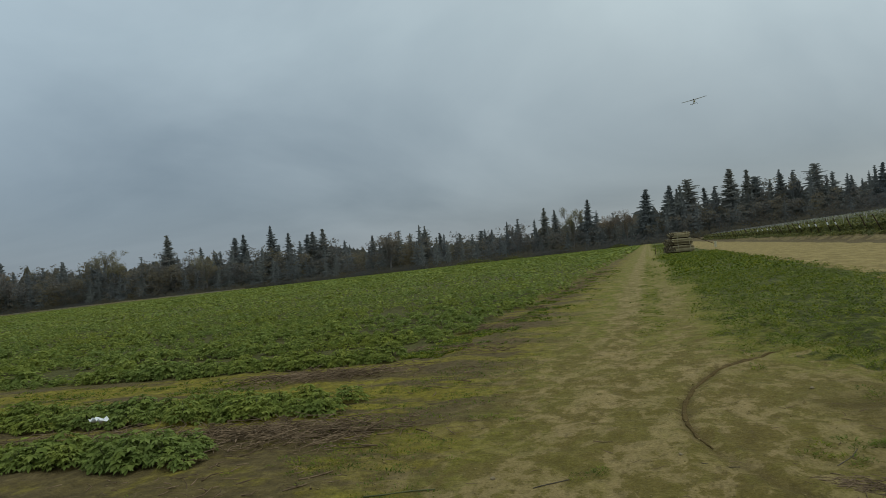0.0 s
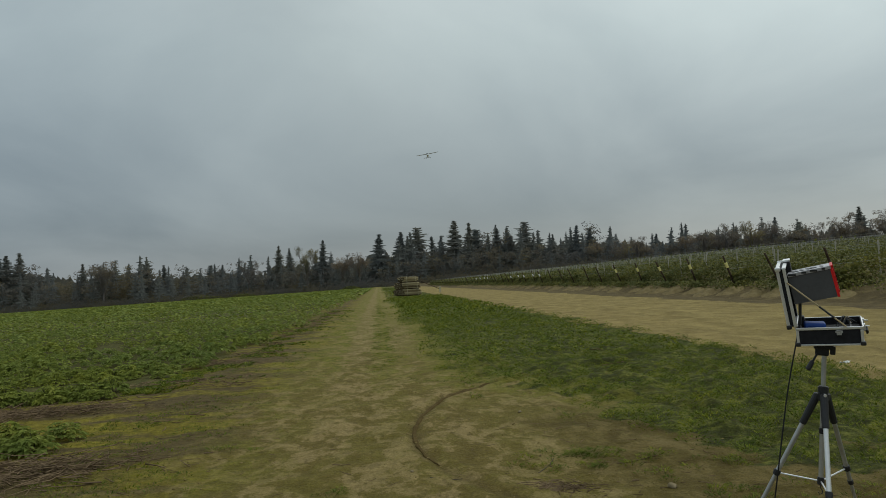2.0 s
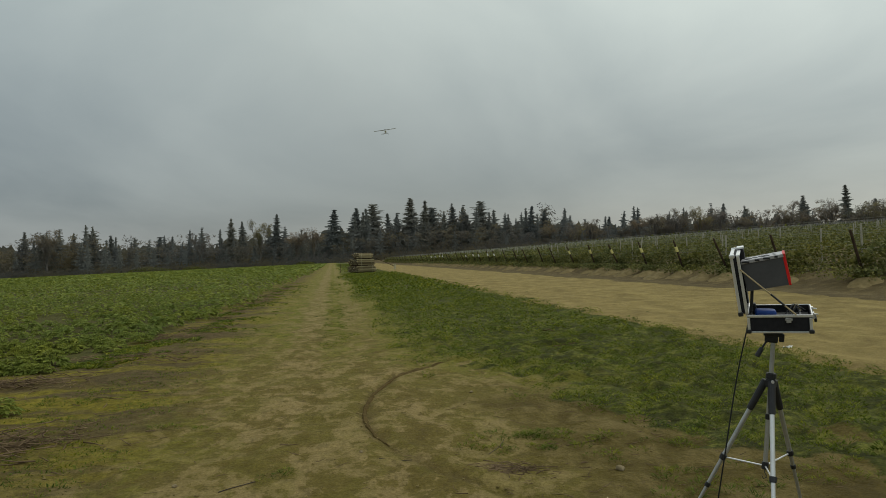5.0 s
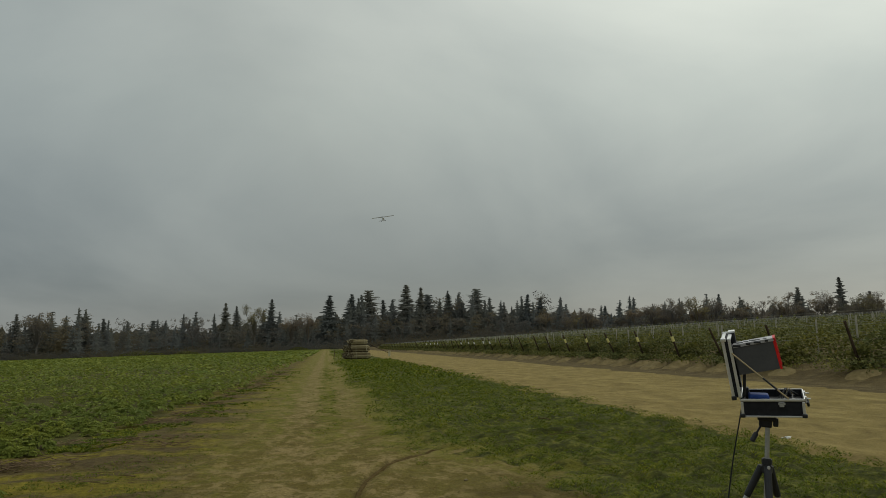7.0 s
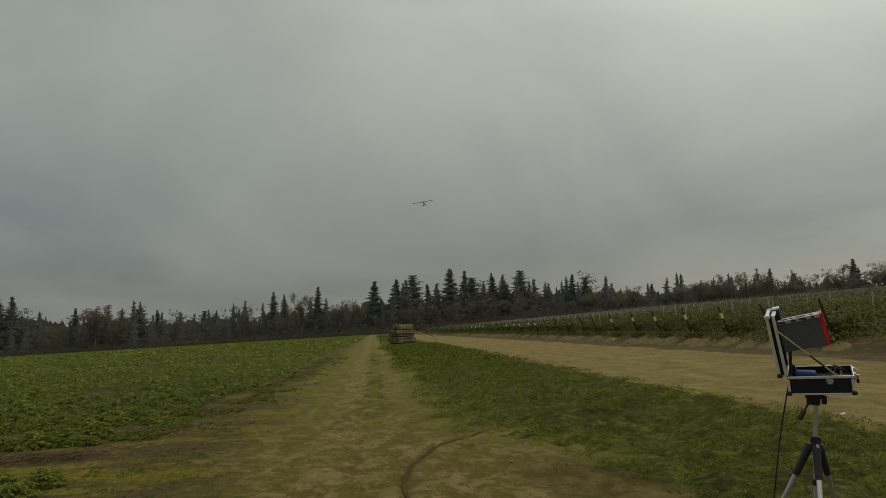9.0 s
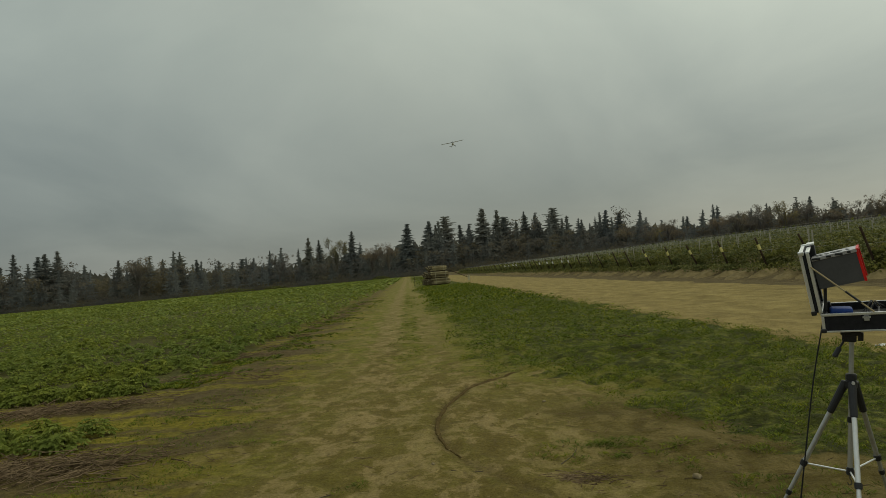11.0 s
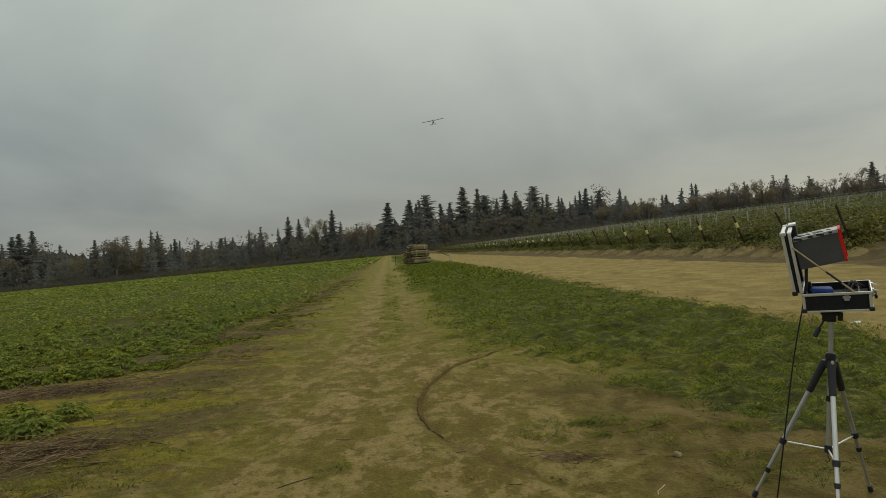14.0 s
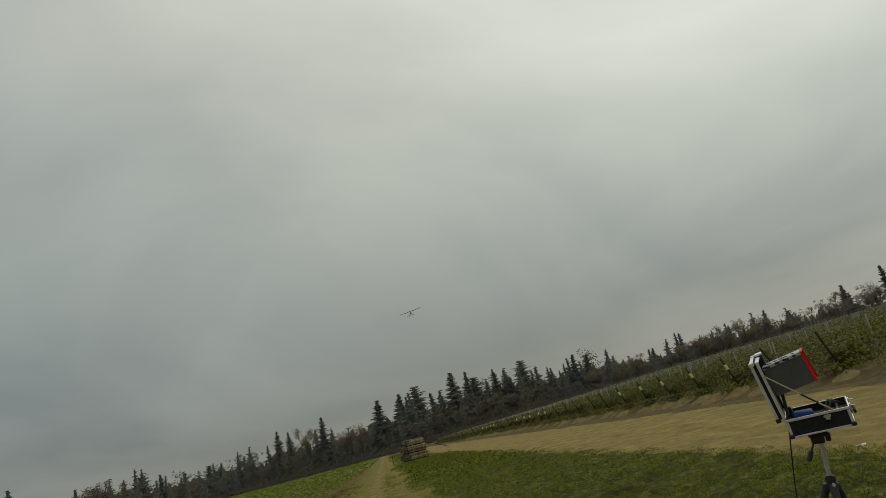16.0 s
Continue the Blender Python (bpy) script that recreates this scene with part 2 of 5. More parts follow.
    worn = k.ramp(k.noise(k.scaled(p, (1.0, 0.6, 1.0)), 2.5, 8, 0.62, 0.5), (0.34, (0.080, 0.058, 0.014)), (0.45, (0.100, 0.073, 0.017)), (0.50, (0.112, 0.085, 0.020)), (0.55, (0.148, 0.110, 0.034)), (0.7, (0.184, 0.138, 0.049)))
    c = k.mix(k.math("MULTIPLY", k.step(xw, 1.2, 2.3), k.step(y, 9.5, 7.5)), c, worn)
    fray = k.math("ADD", edge, k.math("MULTIPLY", k.math("SUBTRACT", k.noise(p, 5.5, 6, 0.68), 0.5), 1.2))
    c = k.mix(k.math("MULTIPLY", k.step(fray, -0.02, 0.22), 0.95), c, turf)
    rim = k.math("MULTIPLY", k.math("MULTIPLY", k.step(edge, -1.3, -0.3), k.step(edge, 1.4, 0.6)), k.math("MULTIPLY", k.step(k.noise(p, 2.6, 7, 0.7), 0.43, 0.54), k.step(y, 7.6, 9.2)))
    c = k.mix(k.math("MULTIPLY", rim, 0.75), c, k.ramp(clod, (0.3, (0.110, 0.100, 0.016)), (0.7, (0.205, 0.188, 0.028))))
    c = k.mix(k.step(x, 13.4, 14.4), c, bank)
    # darker soil colour along the wheel mark
    rut_mask = k.n.new("ShaderNodeAttribute")
    rut_mask.attribute_name = "rut_dark"
    c = k.mix(k.math("MULTIPLY", rut_mask.outputs["Fac"], 0.68), c, (0.078, 0.052, 0.018))
    c = k.mix(0.6, c, k.mix(1.0, c, k.ramp(grain, (0.25, 0.40), (0.75, 1.60)), "MULTIPLY"))
    k.bump(k.math("ADD", k.math("MULTIPLY", grain, 0.35), k.math("ADD", clod, patch)), 1.0, 0.065)
    return k.done(c, 0.92, 0.0, 0.12)


def road_material():
    k = Nodes("packed_dirt_road")
    p = k.geo.outputs["Position"]
    run = k.noise(k.scaled(p, (1.3, 0.55, 1.0)), 1.0, 8, 0.74, 0.6)
    blot = k.noise(k.scaled(p, (1.0, 0.6, 1.0)), 1.3, 7, 0.7, 0.4)
    grain = k.noise(p, 30.0, 6, 0.7)
    c = k.ramp(k.math("ADD", k.math("MULTIPLY", run, 0.40), k.math("MULTIPLY", blot, 0.60)),
               (0.40, (0.168, 0.122, 0.038)), (0.5, (0.228, 0.170, 0.055)), (0.60, (0.296, 0.225, 0.078)))
    fleck = k.step(k.noise(k.scaled(p, (1.1, 0.7, 1.0)), 3.2, 8, 0.75, 0.3), 0.55, 0.64)
    c = k.mix(k.math("MULTIPLY", fleck, 0.6), c, (0.130, 0.092, 0.031))
    c = k.mix(0.7, c, k.mix(1.0, c, k.ramp(grain, (0.25, 0.5), (0.75, 1.5)), "MULTIPLY"))
    k.bump(k.math("ADD", k.math("MULTIPLY", grain, 0.4), k.math("ADD", run, blot)), 0.9, 0.07)
    return k.done(c, 0.92, 0.0, 0.12)


M_GROUND, M_ROAD = ground_material(), road_material()
M_CROP = leafy("crop_leaves", (0.126, 0.163, 0.035), (0.166, 0.209, 0.046), (0.224, 0.262, 0.071), 0.75, 0.25, 0.1, 0.35, 0.35)
M_STEM = plain("green_stem", (0.06, 0.07, 0.02), (0.11, 0.11, 0.04), 30)
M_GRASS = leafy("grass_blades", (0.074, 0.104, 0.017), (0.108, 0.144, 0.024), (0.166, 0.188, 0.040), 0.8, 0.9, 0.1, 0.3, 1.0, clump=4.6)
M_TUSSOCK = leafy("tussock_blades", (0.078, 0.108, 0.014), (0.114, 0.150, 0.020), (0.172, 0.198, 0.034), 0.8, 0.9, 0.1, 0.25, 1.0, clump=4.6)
M_BERRY = leafy("berry_leaves", (0.080, 0.090, 0.030), (0.118, 0.129, 0.045), (0.180, 0.188, 0.073), 0.75, 0.5, 0.1, 0.3, 0.5)
M_STRAW = leafy("dry_grass", (0.250, 0.225, 0.140), (0.310, 0.280, 0.180), (0.380, 0.345, 0.230), 0.9, 0.1, 0.05, 0.3)
M_CANE = plain("dry_cane", (0.060, 0.040, 0.021), (0.250, 0.176, 0.102), 9, 0.9, 0, 0.08)
M_CHURNED = plain("dark_churned_soil", (0.064, 0.044, 0.016), (0.122, 0.086, 0.033), 25, 1.0, 0, 0.03, 0.8, 0.01)
# Woods colours, firs to bark, are lifted and greyed to carry distance haze.
M_FIR = leafy("hazy_fir_needles", (0.180, 0.190, 0.184), (0.196, 0.205, 0.195), (0.216, 0.224, 0.207), 0.95, 0.03, 0.02, 0.35, 0.0, 0.6, 0.25)
M_BROWN = leafy("hazy_autumn_leaves", (0.180, 0.170, 0.160), (0.202, 0.182, 0.162), (0.240, 0.196, 0.156), 0.95, 0.08, 0.02, 0.55, 0.0, 0.7)
M_OLIVE = leafy("hazy_fading_leaves", (0.175, 0.172, 0.138), (0.204, 0.194, 0.138), (0.250, 0.222, 0.132), 0.95, 0.08, 0.02, 0.55, 0.0, 0.5)
M_WOODS = leafy("hazy_wood_leaves", (0.148, 0.146, 0.136), (0.164, 0.156, 0.140), (0.194, 0.171, 0.140), 0.95, 0.06, 0.02, 0.5)
M_UNDER_WOOD = leafy("hazy_undergrowth_twigs", (0.128, 0.126, 0.116), (0.136, 0.131, 0.118), (0.148, 0.137, 0.118), 0.95, 0.05, 0.02, 0.5)
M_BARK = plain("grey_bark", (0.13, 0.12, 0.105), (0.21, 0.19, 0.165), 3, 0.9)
M_POST = plain("weathered_post", (0.040, 0.027, 0.018), (0.090, 0.062, 0.040), 8, 0.9, 0, 0.1)
M_PALE = plain("pale_grey_post", (0.26, 0.24, 0.18), (0.42, 0.39, 0.31), 8, 0.8)
M_WIRE = plain("galvanised_wire", (0.22, 0.22, 0.20), (0.32, 0.32, 0.29), 8, 0.6, 0.3)
M_YELLOW = plain("yellow_tag", (0.62, 0.54, 0.16), (0.78, 0.71, 0.30), 12, 0.5)
M_WHITE = plain("white_plastic", (0.62, 0.62, 0.58), (0.78, 0.78, 0.74), 12, 0.5)


def log_material():
    """Round timber, from bark-brown to peeled pale, log by log."""
    k = Nodes("round_timber")
    p = k.tex.outputs["Object"]
    c = k.ramp(k.inf.outputs["Random"], (0.0, (0.115, 0.090, 0.048)), (0.45, (0.26, 0.212, 0.112)), (0.8, (0.40, 0.345, 0.195)), (1.0, (0.58, 0.52, 0.32)))
    c = k.mix(0.6, c, k.mix(1.0, c, k.ramp(k.noise(k.scaled(p, (0.6, 6.0, 6.0)), 3.0, 5), (0.3, 0.55), (0.7, 1.4)), "MULTIPLY"))
    k.bump(k.noise(p, 25.0, 4), 0.4, 0.01)
    return k.done(c, 0.85, 0.0, 0.15)


M_LOG = log_material()
M_LOGEND = plain("dark_log_end", (0.05, 0.04, 0.03), (0.13, 0.105, 0.07), 14, 0.85)
M_STRAP = plain("pale_strap", (0.40, 0.37, 0.24), (0.55, 0.50, 0.34), 10, 0.6)
M_MOUND = plain("loose_soil", (0.108, 0.082, 0.033), (0.220, 0.168, 0.077), 3, 0.95, 0, 0.1, 0.8, 0.05)
M_STONE = plain("clod", (0.14, 0.108, 0.055), (0.31, 0.25, 0.15), 12, 1.0, 0, 0.05)
M_ALU = plain("brushed_aluminium", (0.66, 0.66, 0.65), (0.80, 0.80, 0.79), 60, 0.38, 0.6, 0.5, 0.1, 0.0005)
M_LEG = plain("satin_aluminium_tube", (0.42, 0.42, 0.41), (0.54, 0.54, 0.53), 40, 0.40, 0.75, 0.5, 0.05, 0.0005)
M_LEGBRIGHT = plain("bright_aluminium_tube", (0.66, 0.66, 0.64), (0.76, 0.76, 0.74), 40, 0.38, 0.55, 0.5, 0.05, 0.0005)
M_BLACK = plain("black_plastic", (0.012, 0.012, 0.013), (0.026, 0.026, 0.027), 40, 0.5, 0, 0.4, 0.2, 0.0008)
M_PANEL = plain("black_textured_panel", (0.014, 0.014, 0.016), (0.028, 0.028, 0.031), 120, 0.7, 0, 0.15, 0.6, 0.001)
M_GREY = plain("dark_grey_board", (0.074, 0.073, 0.073), (0.092, 0.090, 0.089), 30, 0.85, 0, 0.15, 0.1, 0.0005)
M_RED = plain("red_tape", (0.52, 0.012, 0.012), (0.70, 0.025, 0.02), 30, 0.45)
M_BLUE = plain("blue_bag", (0.015, 0.045, 0.19), (0.03, 0.075, 0.30), 30, 0.6)
M_TAN = plain("wooden_stick", (0.36, 0.28, 0.15), (0.52, 0.42, 0.25), 40, 0.7)
M_SILVER = plain("silver_tape", (0.30, 0.29, 0.30), (0.48, 0.47, 0.48), 60, 0.4, 0.4)
M_CATCH = plain("scuffed_metal", (0.22, 0.22, 0.22), (0.62, 0.62, 0.60), 120, 0.45, 0.5)
M_CRUMB = plain("soil_crumb", (0.16, 0.122, 0.046), (0.26, 0.20, 0.085), 12, 1.0, 0, 0.05)
M_CABLE = plain("black_cable", (0.010, 0.010, 0.011), (0.02, 0.02, 0.02), 40, 0.5)
M_FOAM = plain("white_foam_skin", (0.68, 0.69, 0.69), (0.80, 0.80, 0.79), 10, 0.5)
M_UNDER = plain("pale_wing_skin", (0.36, 0.37, 0.37), (0.48, 0.49, 0.49), 10, 0.5)


# ---------- mesh helpers ----------
def part(name, bm, material, parent=None, label="", m=None, smooth=False):
    """Links a bmesh as one mesh object, under a thing or a part."""
    me = bpy.data.meshes.new(name)
    bmesh.ops.recalc_face_normals(bm, faces=bm.faces)
    bm.to_mesh(me)
    bm.free()
    me.materials.append(material)
    if smooth:
        me.polygons.foreach_set("use_smooth", [True] * len(me.polygons))
    ob = new(name, me)
    ob.parent = parent
    if m is not None:
        ob.matrix_basis = m
    if label:
        tagged(ob, label)
    return ob


def thing(name, label, category, m=None, group="", kind=""):
    """An empty that holds the parts of one thing."""
    ob = new(name)
    ob.empty_display_size = 0.1
    if m is not None:
        ob.matrix_basis = m
    return tagged(ob, label, category, group, kind)


def box(sx, sy, sz, bevel=0.0, m=None, bm=None):
    """A box with its middle at the origin, edges bevelled."""
    b = bmesh.new()
    bmesh.ops.create_cube(b, size=1.0)
    bmesh.ops.scale(b, vec=(sx, sy, sz), verts=b.verts)
    if bevel:
        bmesh.ops.bevel(b, geom=list(b.edges), offset=bevel, segments=2, affect="EDGES", profile=0.6)
    if m is not None:
        bmesh.ops.transform(b, matrix=m, verts=b.verts)
    return merge(bm, b)


def merge(bm, b):
    if bm is None:
        return b
    me = bpy.data.meshes.new("temporary")
    b.to_mesh(me)
    b.free()
    bm.from_mesh(me)
    bpy.data.meshes.remove(me)
    return bm


def tube(a, b, ra, rb=None, n=10, bm=None, bevel=0.0):
    """A round bar from a to b."""
    a, b = Vector(a), Vector(b)
    t = bmesh.new()
    bmesh.ops.create_cone(t, cap_ends=True, segments=n, radius1=ra, radius2=ra if rb is None else rb, depth=(b - a).length)
    if bevel:
        caps = [e for e in t.edges if len([f for f in e.link_faces if len(f.verts) > 4]) == 1]
        bmesh.ops.bevel(t, geom=caps, offset=bevel, segments=2, affect="EDGES")
    q = (b - a).to_track_quat("Z", "Y").to_matrix().to_4x4()
    bmesh.ops.transform(t, matrix=Matrix.Translation((a + b) / 2) @ q, verts=t.verts)
    return merge(bm, t)


def path_tube(points, r, n=6):
    """A bent round bar through the points."""
    bm = bmesh.new()
    pts = [Vector(p) for p in points]
    rings = []
    for i, p in enumerate(pts):
        d = (pts[min(i + 1, len(pts) - 1)] - pts[max(i - 1, 0)]).normalized()
        s = d.cross(Vector((0.3, 0.2, 1.0))).normalized()
        u = s.cross(d)
        rings.append([bm.verts.new(p + (s * math.cos(a) + u * math.sin(a)) * r) for a in [k * math.tau / n for k in range(n)]])
    for a, b in zip(rings, rings[1:]):
        for k in range(n):
            bm.faces.new((a[k], a[(k + 1) % n], b[(k + 1) % n], b[k]))
    bm.faces.new(rings[0]), bm.faces.new(rings[-1])
    return bm


def smooth_path(points, steps=8):
    """Points along a smooth line through the given ones."""
    p = [Vector(q) for q in points]
    p = [2 * p[0] - p[1]] + p + [2 * p[-1] - p[-2]]
    out = []
    for i in range(1, len(p) - 2):
        for k in range(steps):
            t = k / steps
            out.append(0.5 * (2 * p[i] + (p[i + 1] - p[i - 1]) * t + (2 * p[i - 1] - 5 * p[i] + 4 * p[i + 1] - p[i + 2]) * t * t
                              + (3 * p[i] - p[i - 1] - 3 * p[i + 1] + p[i + 2]) * t ** 3))
    return out + [p[-2]]


def soup(name, verts, tris, *materials, which=None):
    """A mesh from arrays of points and triangles."""
    me = bpy.data.meshes.new(name)
    v, t = np.asarray(verts, float), np.asarray(tris, np.int32)
    me.vertices.add(len(v))
    me.vertices.foreach_set("co", v.ravel())
    me.loops.add(3 * len(t))
    me.loops.foreach_set("vertex_index", t.ravel())
    me.polygons.add(len(t))
    me.polygons.foreach_set("loop_start", np.arange(0, 3 * len(t), 3, dtype=np.int32))
    me.polygons.foreach_set("loop_total", np.full(len(t), 3, np.int32))
    for material in materials:
        me.materials.append(material)
    if which is not None:
        me.polygons.foreach_set("material_index", np.asarray(which, np.int32))
    me.update(calc_edges=True)
    me.validate()
    return me


def spread(v, t, place, turn, size):
    """Many copies of a small mesh at places, turned about the upright, as one pair of arrays."""
    place, turn, size = np.asarray(place, float), np.asarray(turn, float), np.asarray(size, float)
    if size.ndim == 1:
        size = np.repeat(size[:, None], 3, 1)
    n, k = len(place), len(v)
    w = v[None] * size[:, None]
    c, s = np.cos(turn)[:, None], np.sin(turn)[:, None]
    out = np.stack([w[..., 0] * c - w[..., 1] * s, w[..., 0] * s + w[..., 1] * c, w[..., 2]], -1) + place[:, None]
    tris = t[None] + (np.arange(n) * k)[:, None, None]
    return out.reshape(-1, 3), tris.reshape(-1, 3)


def join(pairs):
    vs, ts, n = [], [], 0
    for v, t in pairs:
        vs.append(v), ts.append(np.asarray(t) + n)
        n += len(v)
    return np.concatenate(vs), np.concatenate(ts)


def leaves(rng, centre, out, length, width, droop=0.25, simple=False):
    """One folded leaf of four triangles at each centre, pointing along out."""
    n = len(centre)
    d = out / (np.linalg.norm(out, axis=1, keepdims=True) + 1e-9)
    side = np.cross(d, np.array([0, 0, 1.0]) + rng.normal(0, 0.35, (n, 3)))
    side /= np.linalg.norm(side, axis=1, keepdims=True) + 1e-9
    up = np.cross(side, d)
    L, W = np.broadcast_to(length, n)[:, None], np.broadcast_to(width, n)[:, None]
    base, mid = centre, centre + d * L * 0.5 + up * L * 0.06
    tip = centre + d * L - up * L * droop
    a, b = mid + side * W * 0.5 - up * W * 0.15, mid - side * W * 0.5 - up * W * 0.15
    if simple:
        q = np.array([[0, 1, 2], [0, 2, 3]])
        return np.stack([base, a, tip, b], 1).reshape(-1, 3), (q[None] + (np.arange(n) * 4)[:, None, None]).reshape(-1, 3)
    v = np.stack([base, a, tip, b, mid], 1).reshape(-1, 3)
    q = np.array([[0, 1, 4], [1, 2, 4], [2, 3, 4], [3, 0, 4]])
    return v, (q[None] + (np.arange(n) * 5)[:, None, None]).reshape(-1, 3)


def shingles(rng, centre, normal, length, width, loose=0.45):
    """One ragged four-cornered spray at each centre, facing roughly along normal."""
    n = len(centre)
    f = normal / (np.linalg.norm(normal, axis=1, keepdims=True) + 1e-9) + rng.normal(0, loose, (n, 3))
    f /= np.linalg.norm(f, axis=1, keepdims=True) + 1e-9
    a = np.cross(f, rng.normal(0, 1, (n, 3)))
    a /= np.linalg.norm(a, axis=1, keepdims=True) + 1e-9
    b = np.cross(f, a)
    L, W = np.broadcast_to(length, n)[:, None], np.broadcast_to(width, n)[:, None]
    k = rng.uniform(-0.25, 0.25, (n, 1))
    v = np.stack([centre - a * L * 0.5, centre + a * L * k + b * W * 0.5, centre + a * L * 0.5, centre - a * L * k - b * W * 0.5], 1).reshape(-1, 3)
    q = np.array([[0, 1, 2], [0, 2, 3]])
    return v, (q[None] + (np.arange(n) * 4)[:, None, None]).reshape(-1, 3)


def lattice(x, y, seed=0):
    """Smooth noise from 0 to 1 over the plane."""
    x, y = np.asarray(x, float), np.asarray(y, float)
    xi, yi = np.floor(x), np.floor(y)
    fx, fy = x - xi, y - yi
    fx, fy = fx * fx * (3 - 2 * fx), fy * fy * (3 - 2 * fy)

    def h(a, b):
        s = np.sin(a * 127.1 + b * 311.7 + seed * 74.7) * 43758.5453
        return s - np.floor(s)
    return (h(xi, yi) * (1 - fx) + h(xi + 1, yi) * fx) * (1 - fy) + (h(xi, yi + 1) * (1 - fx) + h(xi + 1, yi + 1) * fx) * fy


def turf_line(y):
    """Where the verge's turf begins beside the track."""
    return np.interp(y, [4.5, 5.5, 6.2, 7.4, 8.7, 9.8, 10.9, 14.4, 20], [3.8, 3.5, 3.1, 2.8, 2.65, 1.9, 1.4, 1.0, 0.9])


def turf_reach(x, y):
    """How far a place lies inside the turf's ragged edge."""
    return x - turf_line(y) - 1.3 * (lattice(x * 0.9, y * 0.9, 33) - 0.5) - 0.8 * (lattice(x * 2.7, y * 2.7, 34) - 0.5)


def terrain(x, y):
    """Height of the land: flat field and track, a low bank past the road, then the slope of the berry field."""
    x, y = np.asarray(x, float), np.asarray(y, float)
    z = np.interp(x, [-903, -3, 3, 17, 17.8, 19.0, 100, 130, 900], [-19.8, 0, 0, 0.15, 0.28, 0.62, 5.1, 5.6, 6.0])
    near = np.clip(1 - np.hypot(x, y - 8) / 60, 0, 1)
    z = z + near * (0.05 * (lattice(x * 0.7, y * 0.3, 1) - 0.5) + 0.03 * (lattice(x * 2.3, y * 0.8, 2) - 0.5)
                    + 0.034 * (lattice(x * 4.2, y * 3.0, 3) - 0.5) + 0.020 * (lattice(x * 6.5, y * 6.0, 16) - 0.5))
    # tussocks under the turf
    turf = np.clip((x - turf_line(y)) / 0.8 + 0.3, 0, 1) * np.clip((6.9 - x) / 0.4, 0, 1) * np.clip(1 - y / 45, 0, 1)
    z = z + turf * (0.12 * np.clip(lattice(x * 2.6, y * 2.6, 14) - 0.45, 0, 1) + 0.13 * (lattice(x * 5.2, y * 4.6, 15) - 0.5))
    return z


RUT = [(1.75, 11.05), (1.45, 10.75), (1.12, 10.3), (0.78, 9.65), (0.55, 9.05), (0.38, 8.3), (0.30, 7.6), (0.31, 7.0), (0.40, 6.5), (0.53, 6.05), (0.72, 5.6), (0.90, 5.25), (1.15, 4.9), (1.45, 4.6)]


def rut_depth(x, y):
    pts = np.array([(p.x, p.y) for p in smooth_path([(a, b, 0) for a, b in RUT], 6)])
    d = np.full(np.shape(x), 9.0)
    for a in pts:
        d = np.minimum(d, np.hypot(x - a[0], y - a[1]))
    return -0.03 * np.exp(-(d / 0.08) ** 2) + 0.015 * np.exp(-((d - 0.17) / 0.07) ** 2)


# ---------- the land ----------
def ground():
    def line(lo, a, b, step, hi):
        mid = list(np.arange(a, b, step))
        left, right, s = [], [], step
        p = a
        while p > lo:
            s *= 1.16
            p -= s
            left.append(p)
        p, s = mid[-1], step
        while p < hi:
            s *= 1.16
            p += s
            right.append(p)
        return np.array(left[::-1] + mid + right)
    xs, ys = line(-3500, -7.0, 8.0, 0.075, 3500), line(-600, 3.6, 13.0, 0.075, 4500)
    # keep a crisp line where the bank begins
    xs = np.sort(np.concatenate([xs, [17.0, 17.8, 18.4, 19.0, 19.6]]))
    X, Y = np.meshgrid(xs, ys)
    Z = terrain(X, Y)
    close = (np.abs(X) < 4) & (Y > 4) & (Y < 13)
    Z[close] += rut_depth(X[close], Y[close])
    n, w = len(xs), len(ys)
    idx = np.arange(n * w).reshape(w, n)
    a, b, c, d = idx[:-1, :-1].ravel(), idx[:-1, 1:].ravel(), idx[1:, 1:].ravel(), idx[1:, :-1].ravel()
    tris = np.concatenate([np.stack([a, b, c], 1), np.stack([a, c, d], 1)])
    me = soup("ground", np.stack([X.ravel(), Y.ravel(), Z.ravel()], 1), tris, M_GROUND)
    me.polygons.foreach_set("use_smooth", [True] * len(me.polygons))
    rut_dark = np.zeros(X.shape)
    rut_dark[close] = np.clip(-rut_depth(X[close], Y[close]) / 0.03, 0, 1) * np.interp(Y[close], [4.6, 5.6, 7.0], [0.6, 0.85, 1.0]) * (0.45 + 0.9 * lattice(X[close] * 5, Y[close] * 5, 17))
    me.attributes.new("turf_reach", "FLOAT", "POINT").data.foreach_set("value", np.clip(turf_reach(X, Y), -4, 4).ravel())
    me.attributes.new("rut_dark", "FLOAT", "POINT").data.foreach_set("value", rut_dark.ravel())
    tagged(new("ground", me), "farm ground of bare soil, moss and turf", "ground", kind="structure")


